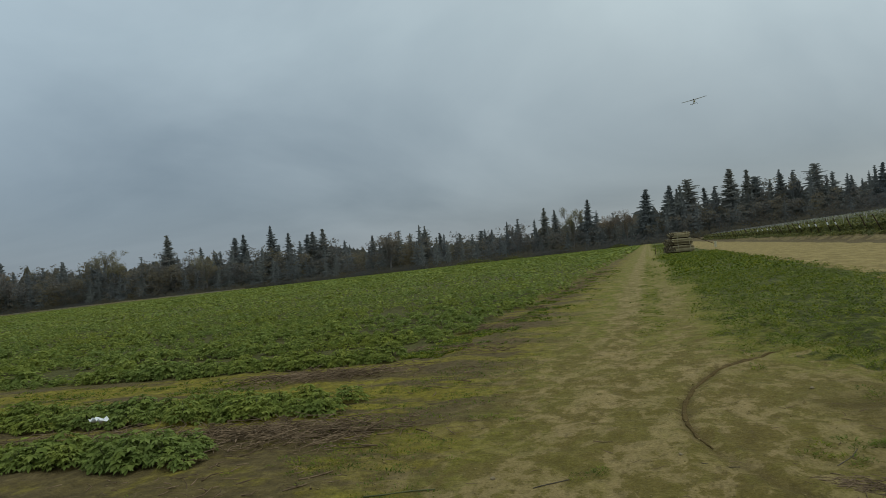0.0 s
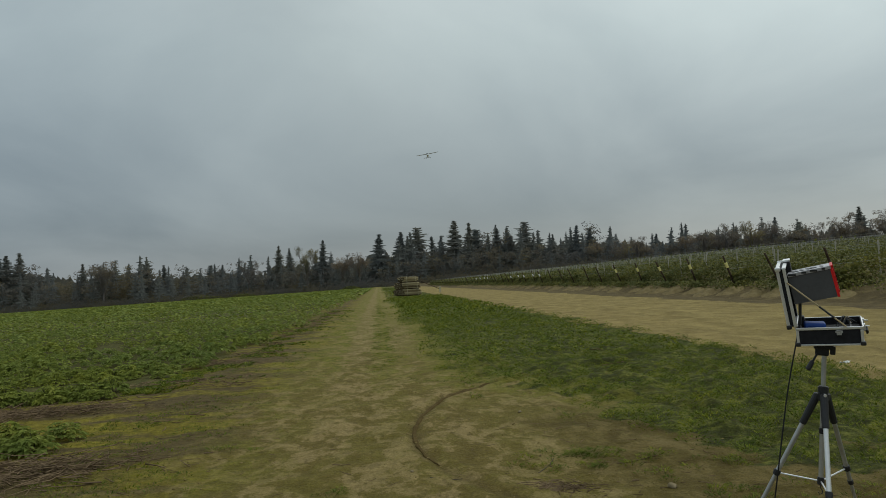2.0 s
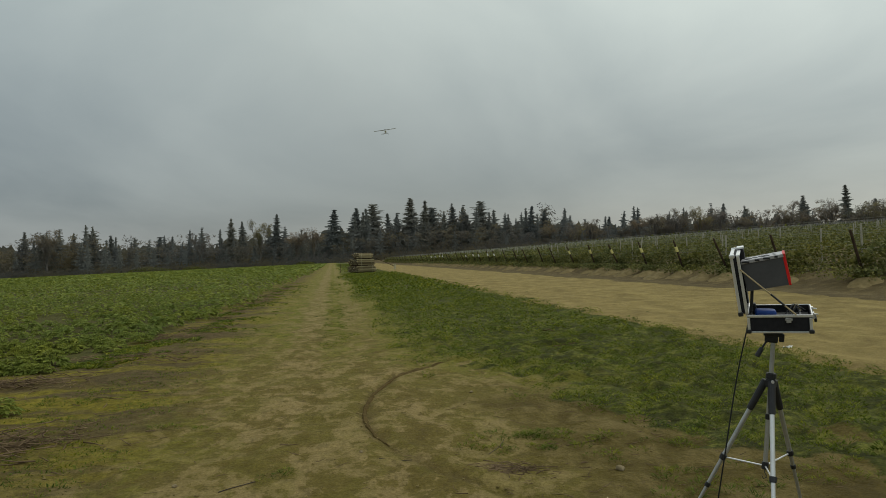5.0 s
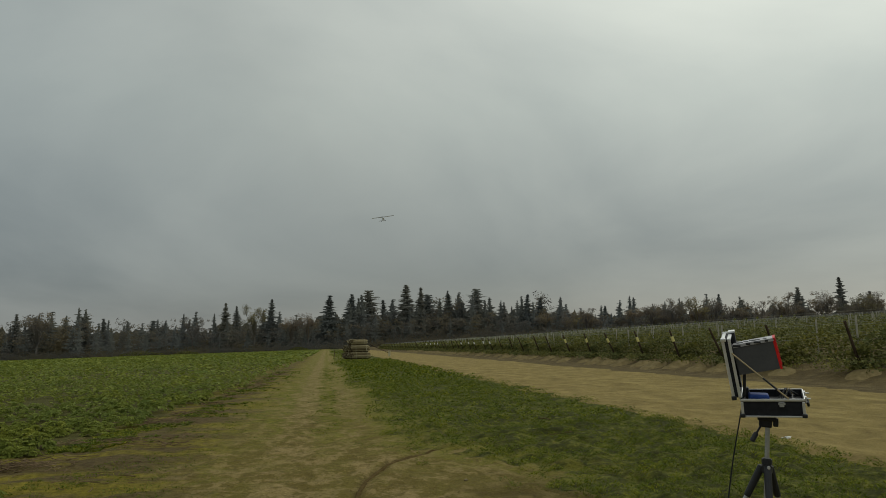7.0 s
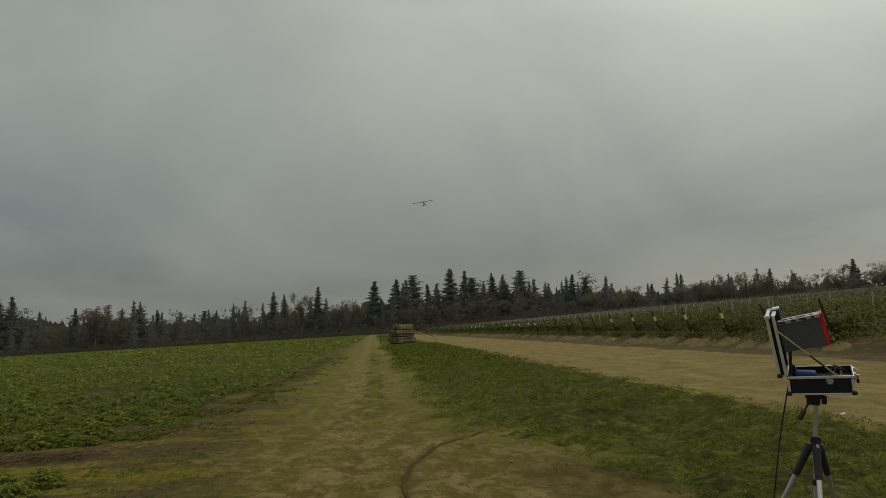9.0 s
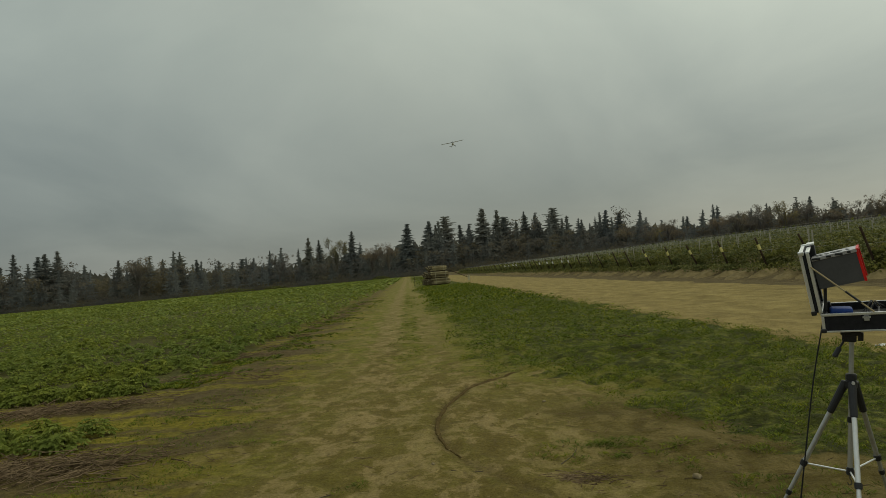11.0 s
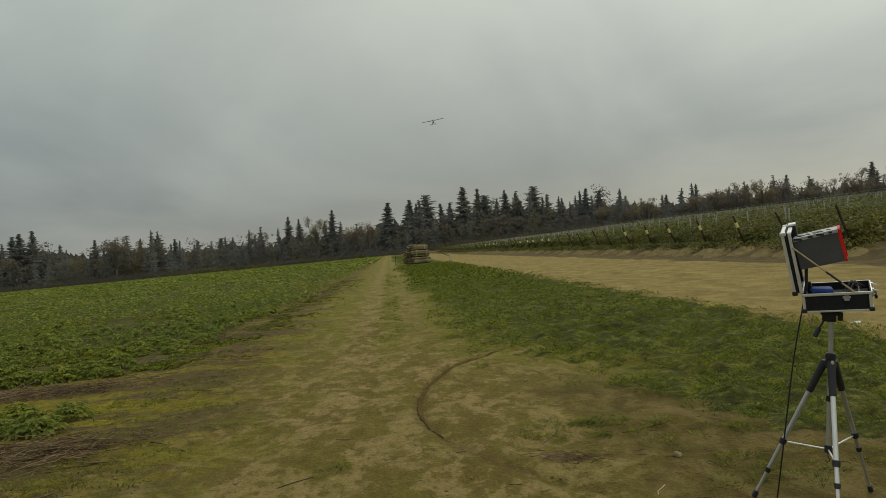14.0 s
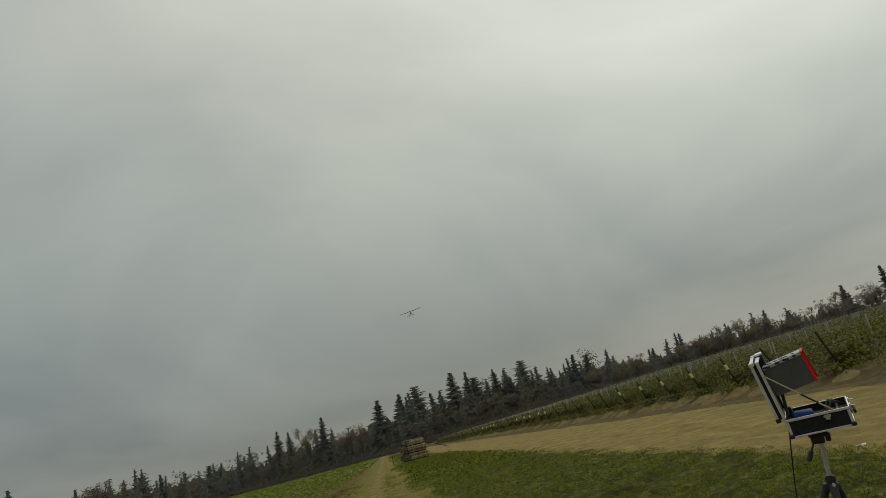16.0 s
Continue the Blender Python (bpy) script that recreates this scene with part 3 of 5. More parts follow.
def dirt_road():
    """The wide packed road, a thin sheet with frayed edges."""
    ys = np.concatenate([np.arange(-60, 40, 0.25), np.arange(40, 130, 0.8), np.arange(130, 420, 4.0)])
    u = np.linspace(0, 1, 34)
    lo = 6.75 + 0.5 * (lattice(ys * 0.6, 3.0, 5) - 0.5) * 2 * 0.5 + 0.45 * (lattice(ys * 2.2, 1.0, 6) - 0.5)
    hi = 15.3 + 0.6 * (lattice(ys * 0.5, 8.0, 7) - 0.5) + 0.5 * (lattice(ys * 1.7, 5.0, 8) - 0.5)
    X = lo[:, None] + (hi - lo)[:, None] * u[None]
    Y = np.repeat(ys[:, None], len(u), 1)
    ruts = 0.02 * (lattice(X * 1.8, Y * 0.12, 9) - 0.5)
    edge = np.minimum(u, 1 - u)[None]
    Z = terrain(X, Y) + 0.035 * np.clip(edge / 0.03, 0, 1) + ruts - 0.012
    n, w = len(u), len(ys)
    idx = np.arange(n * w).reshape(w, n)
    a, b, c, d = idx[:-1, :-1].ravel(), idx[:-1, 1:].ravel(), idx[1:, 1:].ravel(), idx[1:, :-1].ravel()
    me = soup("road", np.stack([X.ravel(), Y.ravel(), Z.ravel()], 1), np.concatenate([np.stack([a, b, c], 1), np.stack([a, c, d], 1)]), M_ROAD)
    me.polygons.foreach_set("use_smooth", [True] * len(me.polygons))
    tagged(new("road", me), "wide tan packed-dirt farm road", "road", kind="structure")


ground()
dirt_road()


# ---------- the crop field ----------
def plant_arrays(rng, count, radius, height, size, simple=False):
    a, r = rng.uniform(0, math.tau, count), radius * np.sqrt(rng.uniform(0, 1, count))
    z = height * (1 - 0.75 * (r / radius) ** 2) * rng.uniform(0.45, 1.0, count)
    c = np.stack([r * np.cos(a) * 0.75, r * np.sin(a) * 0.75, z], 1)
    o = np.stack([np.cos(a) * (0.5 + r / radius), np.sin(a) * (0.5 + r / radius), rng.uniform(-0.3, 0.55, count)], 1)
    return leaves(rng, c, o, size * rng.uniform(0.7, 1.25, count), size * 0.7 * rng.uniform(0.7, 1.2, count), 0.25, simple)


def palm_plant(rng, count, radius, height, size):
    """A low bush of five-fingered leaves that droop at the tips."""
    a, r = rng.uniform(0, math.tau, count), radius * np.sqrt(rng.uniform(0, 1, count))
    z = height * (1 - 0.7 * (r / radius) ** 2) * rng.uniform(0.5, 1.0, count)
    c = np.stack([r * np.cos(a) * 0.8, r * np.sin(a) * 0.8, z], 1)
    tilt = rng.uniform(-0.55, 0.25, count) - 0.3 * r / radius
    grow = size * rng.uniform(0.7, 1.25, count)
    pairs = []
    for turn, s in ((-1.75, 0.6), (-0.85, 0.85), (0.0, 1.0), (0.85, 0.85), (1.75, 0.6)):
        b = a + turn
        o = np.stack([np.cos(b), np.sin(b), tilt * math.cos(turn) + 0.06], 1)
        pairs.append(leaves(rng, c, o, grow * s, grow * s * 0.46, 0.22, True))
    return join(pairs)


def vigour(x, y):
    """How well the crop grows at a place: thick clumps with thin gaps between."""
    return 0.5 * lattice(x * 0.8, y * 0.6, 12) + 0.5 * lattice(x * 1.7, y * 1.3, 13)


def crop_end(y):
    """Where the beds end beside the track."""
    return np.interp(y, [6.2, 7.0, 7.1, 9.5, 12.4, 15.7, 19, 41, 100, 150], [-4.2, -4.2, -3.55, -3.55, -4.5, -4.15, -3.8, -3.25, -2.85, -2.6])


def row_places(rng, y0, y1, x0, x1, per_m):
    """Places of plants in beds that run across, from the track's edge away to the west."""
    out = []
    for y in BEDS:
        if y0 <= y < y1:
            wide = 0.40 if y < 7 else 0.58 if y < 9 else 0.62 if y < 13 else 1.20 if y < 17 else 1.30 if y < 22 else 1.4 if y < 40 else 1.5
            lanes = max(2, round(2 * wide / 0.6))
            step = lanes / per_m
            xs = np.concatenate([np.arange(x0, x1, step) + step * k / 3 for k in range(lanes)])
            ys = np.concatenate([np.full(len(np.arange(x0, x1, step)), y - wide + 2 * wide * (k + 0.5) / lanes) for k in range(lanes)])
            xs, ys = xs + rng.uniform(-0.16, 0.16, len(xs)), ys + rng.uniform(-0.12, 0.12, len(ys))
            end = crop_end(y) + (0.5 if y < 13 else 0.9) * (lattice(ys * 0.6, 2.0, 11) - 0.5)
            keep = (xs < end) & (vigour(xs, ys) > (0.0 if y < 13 else 0.27))
            out.append(np.stack([xs[keep], ys[keep]], 1))
    return np.concatenate(out)


BEDS = [6.25, 8.3, 12.45, 15.7] + [19.0 + 3.2 * k for k in range(97)]


def crop():
    rng = np.random.default_rng(21)
    # plants close to the track, each a thing of its own
    shapes = []
    for k in range(6):
        v, t = palm_plant(rng, 90, 0.28, 0.26, 0.085)
        s = [leaves(rng, np.zeros((1, 3)), np.array([[math.cos(a) * 0.4, math.sin(a) * 0.4, 1.0]]), 0.26, 0.02, 0.0) for a in rng.uniform(0, 6.28, 5)]
        n_leaf = len(t)
        v, t = join([(v, t)] + s)
        shapes.append(soup("crop_plant", v, t, M_CROP, M_STEM, which=[0] * n_leaf + [1] * (len(t) - n_leaf)))
    near = row_places(rng, 0, 16, -9.5, -2.6, 8)
    near = near[np.argsort(-near[:, 0] + 0.25 * near[:, 1])][:280]
    for p in near:
        ob = tagged(new("crop_plant", shapes[rng.integers(6)]), "low bushy green leafy crop plant in a field row", "plant", "crop plants at the row ends")
        ob.matrix_basis = pose(p[0], p[1], float(terrain(*p)) - 0.01, 0, 0, float(rng.uniform(0, 360))) @ Matrix.Scale(float(rng.uniform(0.75, 1.2)), 4)
    lim = near[:, 0].min()
    rest = row_places(rng, 0, 16, -26, -2.6, 8)
    rest = rest[rest[:, 0] < lim + 0.4]
    pairs = []
    z = lambda q, s: np.stack([q[:, 0], q[:, 1], terrain(q[:, 0], q[:, 1]) + s], 1)
    mid = row_places(rng, 16, 28, -34, -2.0, 7)
    grown = lambda q: (0.55 + 1.5 * np.clip(vigour(q[:, 0], q[:, 1]) - 0.3, 0, 0.5)) * rng.uniform(0.8, 1.2, len(q))
    for group, leaf_count in ((rest, 32), (mid, 25)):
        for k in range(3):
            q = group[k::3]
            pairs.append(spread(*palm_plant(rng, leaf_count, 0.29, 0.31, 0.128), z(q, -0.01), rng.uniform(0, 6.28, len(q)), grown(q)))
    back = np.concatenate([row_places(rng, 28, 44, -46, -2.0, 5.6), row_places(rng, 16, 28, -46, -34, 5.0)])
    a, b = plant_arrays(rng, 27, 0.32, 0.34, 0.155, True)
    pairs.append(spread(a, b, z(back, -0.01), rng.uniform(0, 6.28, len(back)), grown(back)))
    far = np.concatenate([row_places(rng, 44, 110, -110, -2.0, 2.1), row_places(rng, 5, 44, -110, -46.0, 1.6), row_places(rng, 5, 16, -46, -26.0, 3.0)])
    a, b = plant_arrays(rng, 14, 0.54, 0.40, 0.25, True)
    pairs.append(spread(a, b, z(far, -0.01), rng.uniform(0, 6.28, len(far)), grown(far)))
    last = row_places(rng, 110, 330, -330, -2.5, 0.7)
    a, b = plant_arrays(rng, 7, 1.3, 0.27, 0.8, True)
    pairs.append(spread(a, b, z(last, -0.01), rng.uniform(0, 6.28, len(last)), np.stack([rng.uniform(0.8, 1.3, len(last))] * 2 + [rng.uniform(0.8, 1.1, len(last))], 1)))
    v, t = join(pairs)
    tagged(new("crop_field", soup("crop_field", v, t, M_CROP)), "wide field of low green leafy crop in rows", "crop", kind="stuff")


crop()


# ---------- grass on the verge ----------
def grass():
    rng = np.random.default_rng(31)

    def tuft(blades, height, spread_r, width, dome=0.0):
        a, r = rng.uniform(0, 6.28, blades), spread_r * np.sqrt(rng.uniform(0, 1, blades))
        base = np.stack([r * np.cos(a), r * np.sin(a), dome * (1 - (r / spread_r) ** 2)], 1)
        lean = np.stack([np.cos(a), np.sin(a), np.zeros(blades)], 1) * (rng.uniform(0.6, 1.6, blades) * height)[:, None]
        tip = base + lean + np.stack([rng.normal(0, 0.2, blades) * height, rng.normal(0, 0.2, blades) * height, height * rng.uniform(0.35, 0.9, blades)], 1)
        b = rng.uniform(0, 6.28, blades)
        s = np.stack([np.cos(b), np.sin(b), np.zeros(blades)], 1) * width / 2
        mid = base * 0.45 + tip * 0.55 + np.array([0, 0, 0.12 * height])
        v = np.stack([base - s, base + s, mid + s * 0.8, tip, mid - s * 0.8], 1).reshape(-1, 3)
        q = np.array([[0, 1, 2], [0, 2, 4], [4, 2, 3]])
        return v, (q[None] + (np.arange(blades) * 5)[:, None, None]).reshape(-1, 3)

    def places(n, x0, x1, y0, y1, thin=0.35, out=0.4):
        p = np.stack([rng.uniform(x0, x1, n), rng.uniform(y0, y1, n)], 1)
        d = turf_reach(p[:, 0], p[:, 1]) - out
        want = np.clip(d / 0.6 + 0.25, 0, 1) * np.clip((7.0 + 0.5 * lattice(p[:, 1] * 1.5, 0.0, 4) - p[:, 0]) / 0.3, 0, 1)
        want *= np.where(lattice(p[:, 0] * 1.3, p[:, 1] * 1.3, 35) > thin, 1.0, 0.25)
        return p[rng.uniform(0, 1, n) < want]

    def rise(q):
        return np.stack([q[:, 0], q[:, 1], terrain(q[:, 0], q[:, 1]) - 0.004], 1)
    pairs = []
    # low turf
    for n, box4, tf in ((4000, (1.0, 7.3, 3.4, 13), (9, 0.016, 0.07, 0.006)), (3200, (0.8, 7.3, 13, 32), (10, 0.024, 0.15, 0.012)),
                        (1400, (0.6, 7.3, 32, 90), (9, 0.06, 0.3, 0.04)), (1000, (0.6, 7.3, 90, 260), (8, 0.08, 0.9, 0.11))):
        p = places(n, *box4)
        for k in range(3):
            q = p[k::3]
            pairs.append(spread(*tuft(*tf), rise(q), rng.uniform(0, 6.28, len(q)), rng.uniform(0.7, 1.4, len(q))))
    # short growth between
    for n, box4, r0, h0, w0 in ((6500, (0.6, 7.2, 3.2, 14), 0.06, 0.018, 0.007), (3600, (0.8, 7.2, 14, 34), 0.12, 0.03, 0.016)):
        p = places(n, *box4, 0.3, -0.35)
        v, t = tuft(7, h0, r0, w0)
        t = t.reshape(-1, 3, 3)[:, 1:].reshape(-1, 3)
        pairs.append(spread(v, t, rise(p), rng.uniform(0, 6.28, len(p)), rng.uniform(0.6, 1.5, len(p))))
    # small hummocks with gaps between them
    dense = []
    for gap, box4, tf in ((0.215, (1.0, 7.2, 3.6, 14), (76, 0.022, 0.095, 0.0082, 0.075)), (0.29, (0.8, 7.2, 14, 34), (28, 0.034, 0.13, 0.020, 0.10)), (0.44, (0.7, 7.2, 34, 80), (12, 0.07, 0.21, 0.058, 0.11))):
        p = np.stack(np.meshgrid(np.arange(box4[0], box4[1], gap), np.arange(box4[2], box4[3], gap)), -1).reshape(-1, 2)
        p = p + rng.uniform(-0.42, 0.42, p.shape) * gap
        d = turf_reach(p[:, 0], p[:, 1])
        keep = (d > 0.30 - 0.9 * rng.uniform(0, 1, len(p)) ** 4 + 0.3 * rng.uniform(0, 1, len(p)) ** 2) & (p[:, 0] < 6.9 + 0.4 * lattice(p[:, 1] * 1.5, 0.0, 4))
        keep &= rng.uniform(0, 1, len(p)) < np.clip(0.45 + 1.6 * (lattice(p[:, 0] * 1.1, p[:, 1] * 1.1, 35) - 0.3), 0.3, 0.97)
        p = p[keep]
        for k in range(3):
            q = p[k::3]
            dense.append(spread(*tuft(*tf), rise(q), rng.uniform(0, 6.28, len(q)), rng.uniform(0.6, 1.5, len(q))))
    # clumps that stand alone on the bare soil
    lone = []
    for cx, cy, r, n in ((1.72, 6.15, 0.26, 44), (1.98, 6.02, 0.20, 18), (3.35, 6.15, 0.14, 12), (2.85, 5.75, 0.16, 7), (2.50, 5.0, 0.13, 12), (2.68, 4.62, 0.20, 20), (2.3, 5.5, 0.18, 5), (3.6, 4.7, 0.3, 16),
                         (2.3, 8.0, 0.2, 5), (1.2, 9.6, 0.2, 5), (0.75, 11.6, 0.3, 9), (-2.9, 7.9, 0.4, 5), (-2.5, 6.0, 0.5, 16), (-2.7, 9.4, 0.5, 16), (-0.4, 5.6, 0.14, 5), (-1.6, 7.4, 0.2, 4)):
        lone.append(rng.normal((cx, cy), (r, r * 0.8), (n, 2)))
    q = np.concatenate(lone)
    pairs.append(spread(*tuft(40, 0.026, 0.075, 0.006, 0.03), rise(q), rng.uniform(0, 6.28, len(q)), rng.uniform(0.5, 1.25, len(q))))
    # thin growth along the field's edge and in the track's middle
    n = 9000
    p = np.stack([np.where(rng.uniform(0, 1, n) < 0.6, rng.normal(-2.8, 0.6, n), rng.normal(0.1, 0.28, n)), 4 + 50 * rng.uniform(0, 1, n) ** 1.7], 1)
    p = p[(lattice(p[:, 0] * 1.1, p[:, 1] * 0.8, 39) > 0.5) | ((np.abs(p[:, 0] - 0.1) < 0.5) & (p[:, 1] > 15) & (lattice(p[:, 0] * 3.0, p[:, 1] * 1.6, 40) > 0.45))]
    p = p[(p[:, 0] < -1.4) | (p[:, 1] > 13)]
    v, t = tuft(7, 0.024, 0.08, 0.011)
    pairs.append(spread(v, t, np.stack([p[:, 0], p[:, 1], terrain(p[:, 0], p[:, 1]) - 0.004], 1), rng.uniform(0, 6.28, len(p)), rng.uniform(0.6, 1.3, len(p))))
    # weeds among the stalks where the beds end
    n = 2600
    y = 12.0 + 36 * rng.uniform(0, 1, n) ** 1.6
    p = np.stack([crop_end(y) + 0.1 + np.abs(rng.normal(0, 0.7, n)), y], 1)
    p = p[(lattice(p[:, 0] * 1.6, p[:, 1] * 1.2, 43) > 0.56) & (p[:, 0] < -1.5)]
    pairs.append(spread(*tuft(12, 0.055, 0.08, 0.022), rise(p), rng.uniform(0, 6.28, len(p)), rng.uniform(0.4, 1.3, len(p))))
    # low weeds in the gap between two beds
    n = 700
    p = np.stack([rng.uniform(-17, -5.6, n), rng.normal(10.4, 0.55, n)], 1)
    p = p[lattice(p[:, 0] * 1.4, p[:, 1] * 1.8, 44) > 0.35]
    pairs.append(spread(*tuft(12, 0.045, 0.10, 0.022), rise(p), rng.uniform(0, 6.28, len(p)), rng.uniform(0.4, 1.2, len(p))))
    thin_count = sum(len(t) for _, t in pairs)
    v, t = join(pairs + dense)
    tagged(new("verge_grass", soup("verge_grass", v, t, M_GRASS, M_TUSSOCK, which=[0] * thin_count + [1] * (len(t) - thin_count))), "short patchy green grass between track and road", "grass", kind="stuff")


grass()


# ---------- the berry field ----------
ROW_SLOPE = (5.1 - 0.62) / 81.0
ROW_X = 18.7


def row_y(k):
    """Where the rows of the berry field begin along the road."""
    return 22.8 + 4.36 * k


def foliage_mesh(seed, leaf_count, size, length=80.0):
    rng = np.random.default_rng(seed)
    s = rng.uniform(0, 1, leaf_count) ** 1.9 * length
    a = rng.uniform(0, math.tau, leaf_count)
    bulge = 0.55 + 0.75 * lattice(s * 1.0, np.full(leaf_count, seed * 3.0), 41) + 0.2 * (lattice(s * 3.1, a * 1.2, 42) - 0.5)
    r = np.sqrt(rng.uniform(0.25, 1, leaf_count))
    y = 0.60 * bulge * r * np.cos(a)
    z = 0.66 + 0.60 * bulge * r * np.sin(a) - 0.30 * np.clip((1.0 - s) / 1.0, 0, 1)
    c = np.stack([0.1 + s, y, z + s * ROW_SLOPE], 1)
    o = np.stack([rng.normal(0, 0.7, leaf_count), np.cos(a) + rng.normal(0, 0.4, leaf_count), np.sin(a) * 0.6 + rng.normal(0, 0.4, leaf_count)], 1)
    grow = size * rng.uniform(0.7, 1.4, leaf_count) * (1 + s / 70.0)
    # weeds at the foot of the row end
    m = leaf_count // 9
    w = np.stack([rng.uniform(-0.7, 1.2, m), rng.normal(0, 0.9, m), rng.uniform(0.0, 0.42, m)], 1)
    c[:m], o[:m], grow[:m] = w, rng.normal(0, 1, (m, 3)) + np.array([-0.5, 0, 0.3]), size * rng.uniform(0.5, 1.0, m)
    v, t = leaves(rng, c, o, grow, grow * 0.72, 0.25, True)
    return soup("foliage", v, t, M_BERRY)


def berry_rows():
    rng = np.random.default_rng(51)
    lods = [[foliage_mesh(k, 7500, 0.15) for k in (1, 2, 3)], [foliage_mesh(k, 3600, 0.22) for k in (4, 5)], [foliage_mesh(k, 1000, 0.40) for k in (6, 7)]]
    post = bmesh.new()
    tube((0.38, 0, -0.2), (-0.42, 0, 1.74), 0.058, 0.048, 8, post)
    post_ob = part("end_post", post, M_POST, smooth=False)
    post_me = post_ob.data
    bpy.data.objects.remove(post_ob)
    tag = box(0.125, 0.125, 0.29, 0.012, Matrix.Translation((-0.218, 0, 1.25)) @ pose(0, 0, 0, 0, -22.4, 0))
    tag_ob = part("tag", tag, M_YELLOW)
    tag_me = tag_ob.data
    bpy.data.objects.remove(tag_ob)
    white_me = tag_me.copy()
    white_me.materials.clear()
    white_me.materials.append(M_WHITE)
    lp = part("line_post", tube((0, 0, -0.2), (0, 0, 1.82), 0.042, 0.040, 6), M_PALE)
    lp_me = lp.data
    bpy.data.objects.remove(lp)
    wire = bmesh.new()
    for h0, h1 in ((1.60, 1.72), (1.05, 1.1)):
        tube((-0.34 if h0 > 1.2 else -0.2, 0, h0), (80, 0, h1 + 80 * ROW_SLOPE), 0.004, None, 3, wire)
    w_ob = part("wire", wire, M_WIRE)
    wire_me = w_ob.data
    bpy.data.objects.remove(w_ob)
    for k in range(-8, 54):
        y = row_y(k) + float(rng.uniform(-0.12, 0.12))
        x = ROW_X + float(rng.uniform(-0.15, 0.15))
        row = thing("berry_row", "trellised row of green berry bushes with a leaning end post", "berry row",
                    pose(x, y, float(terrain(x, y))), "rows of the berry field")
        lod = 0 if 0 <= k <= 9 else 1 if -4 <= k <= 24 else 2

        def child(name, me, m, label=""):
            ob = new(name, me)
            ob.parent, ob.matrix_basis = row, m
            if label:
                tagged(ob, label)
            return ob
        child("foliage", lods[lod][rng.integers(len(lods[lod]))], Matrix.Identity(4))
        p = child("end_post", post_me, pose(0, 0, 0, float(rng.uniform(-3, 3)), float(rng.uniform(-4, 4)), float(rng.uniform(-8, 8))))
        if k in (3, 4, 5, 6, 7) or k in (13, 14, 15, 16, 17, 22, 23, 24, 25):
            t = new("tag", tag_me if k < 9 else white_me)
            t.parent = p
            tagged(t, "bright yellow marker tag" if k < 9 else "pale marker tag")
        child("wire", wire_me, Matrix.Identity(4))
        for j in range(5 if k < 26 else 2):
            s = 6.0 + 12.0 * j + float(rng.uniform(-4, 4))
            child("line_post", lp_me, pose(s, 0, s * ROW_SLOPE, 0, float(rng.uniform(-2, 2))))


def soil_mounds():
    rng = np.random.default_rng(61)
    g = np.linspace(-1, 1, 25)
    gx, gy = np.meshgrid(g, g)
    idx = np.arange(625).reshape(25, 25)
    a, b, c, d = idx[:-1, :-1].ravel(), idx[:-1, 1:].ravel(), idx[1:, 1:].ravel(), idx[1:, :-1].ravel()
    tris = np.concatenate([np.stack([a, b, c], 1), np.stack([a, c, d], 1)])
    for k in range(-6, 32):
        for side in (0, 1):
            if side and rng.uniform() < 0.75:
                continue
            y = row_y(k) - 1.0 + 1.9 * side + float(rng.uniform(-0.3, 0.3))
            x, s = 17.95 + float(rng.uniform(-0.2, 0.25)), float(rng.uniform(0.6, 1.05))
            r = np.hypot(gx, gy) * (0.85 + 0.5 * lattice(gx * 1.7 + k * 5, gy * 1.7 + side * 9, 3))
            h = np.clip(1 - r, 0, 1) ** 0.85
            h = h * (0.75 + 0.5 * lattice(gx * 3 + k * 7, gy * 3, 5)) + 0.30 * (lattice(gx * 5 + k, gy * 5, 6) - 0.5) * np.clip(h * 3, 0, 1)
            X, Y = x + gx * 0.95 * s + 0.35 * s * gy, y + gy * 1.2 * s
            Z = terrain(X, Y) + 0.34 * s * h - 0.02
            z0 = float(terrain(x, y))
            me = soup("soil_mound", np.stack([X.ravel() - x, Y.ravel() - y, Z.ravel() - z0], 1), tris, M_MOUND)
            me.polygons.foreach_set("use_smooth", [True] * len(me.polygons))
            ob = tagged(new("soil_mound", me), "rounded heap of loose tan soil at a row end", "soil mound", "soil mounds along the road")
            ob.matrix_basis = pose(x, y, z0)


def crest_fence():
    f = thing("field_fence", "thin wire fence with pale posts along the crest of the field", "fence", pose(100, 0, float(terrain(100, 0))))
    me = None
    for k in range(22):
        y = -30 + 16.0 * k
        if me is None:
            ob = part("post", tube((0, 0, -0.2), (0, 0, 2.1), 0.07, 0.06, 6), M_PALE, f)
            me = ob.data
        else:
            ob = new("post", me)
            ob.parent = f
        ob.matrix_basis = pose(0, y, 0)
    for h in (2.0, 1.5):
        part("wire", tube((0, -30, h), (0, 318, h), 0.022 if h > 1.9 else 0.012, None, 4), M_PALE, f)


berry_rows()
soil_mounds()
crest_fence()


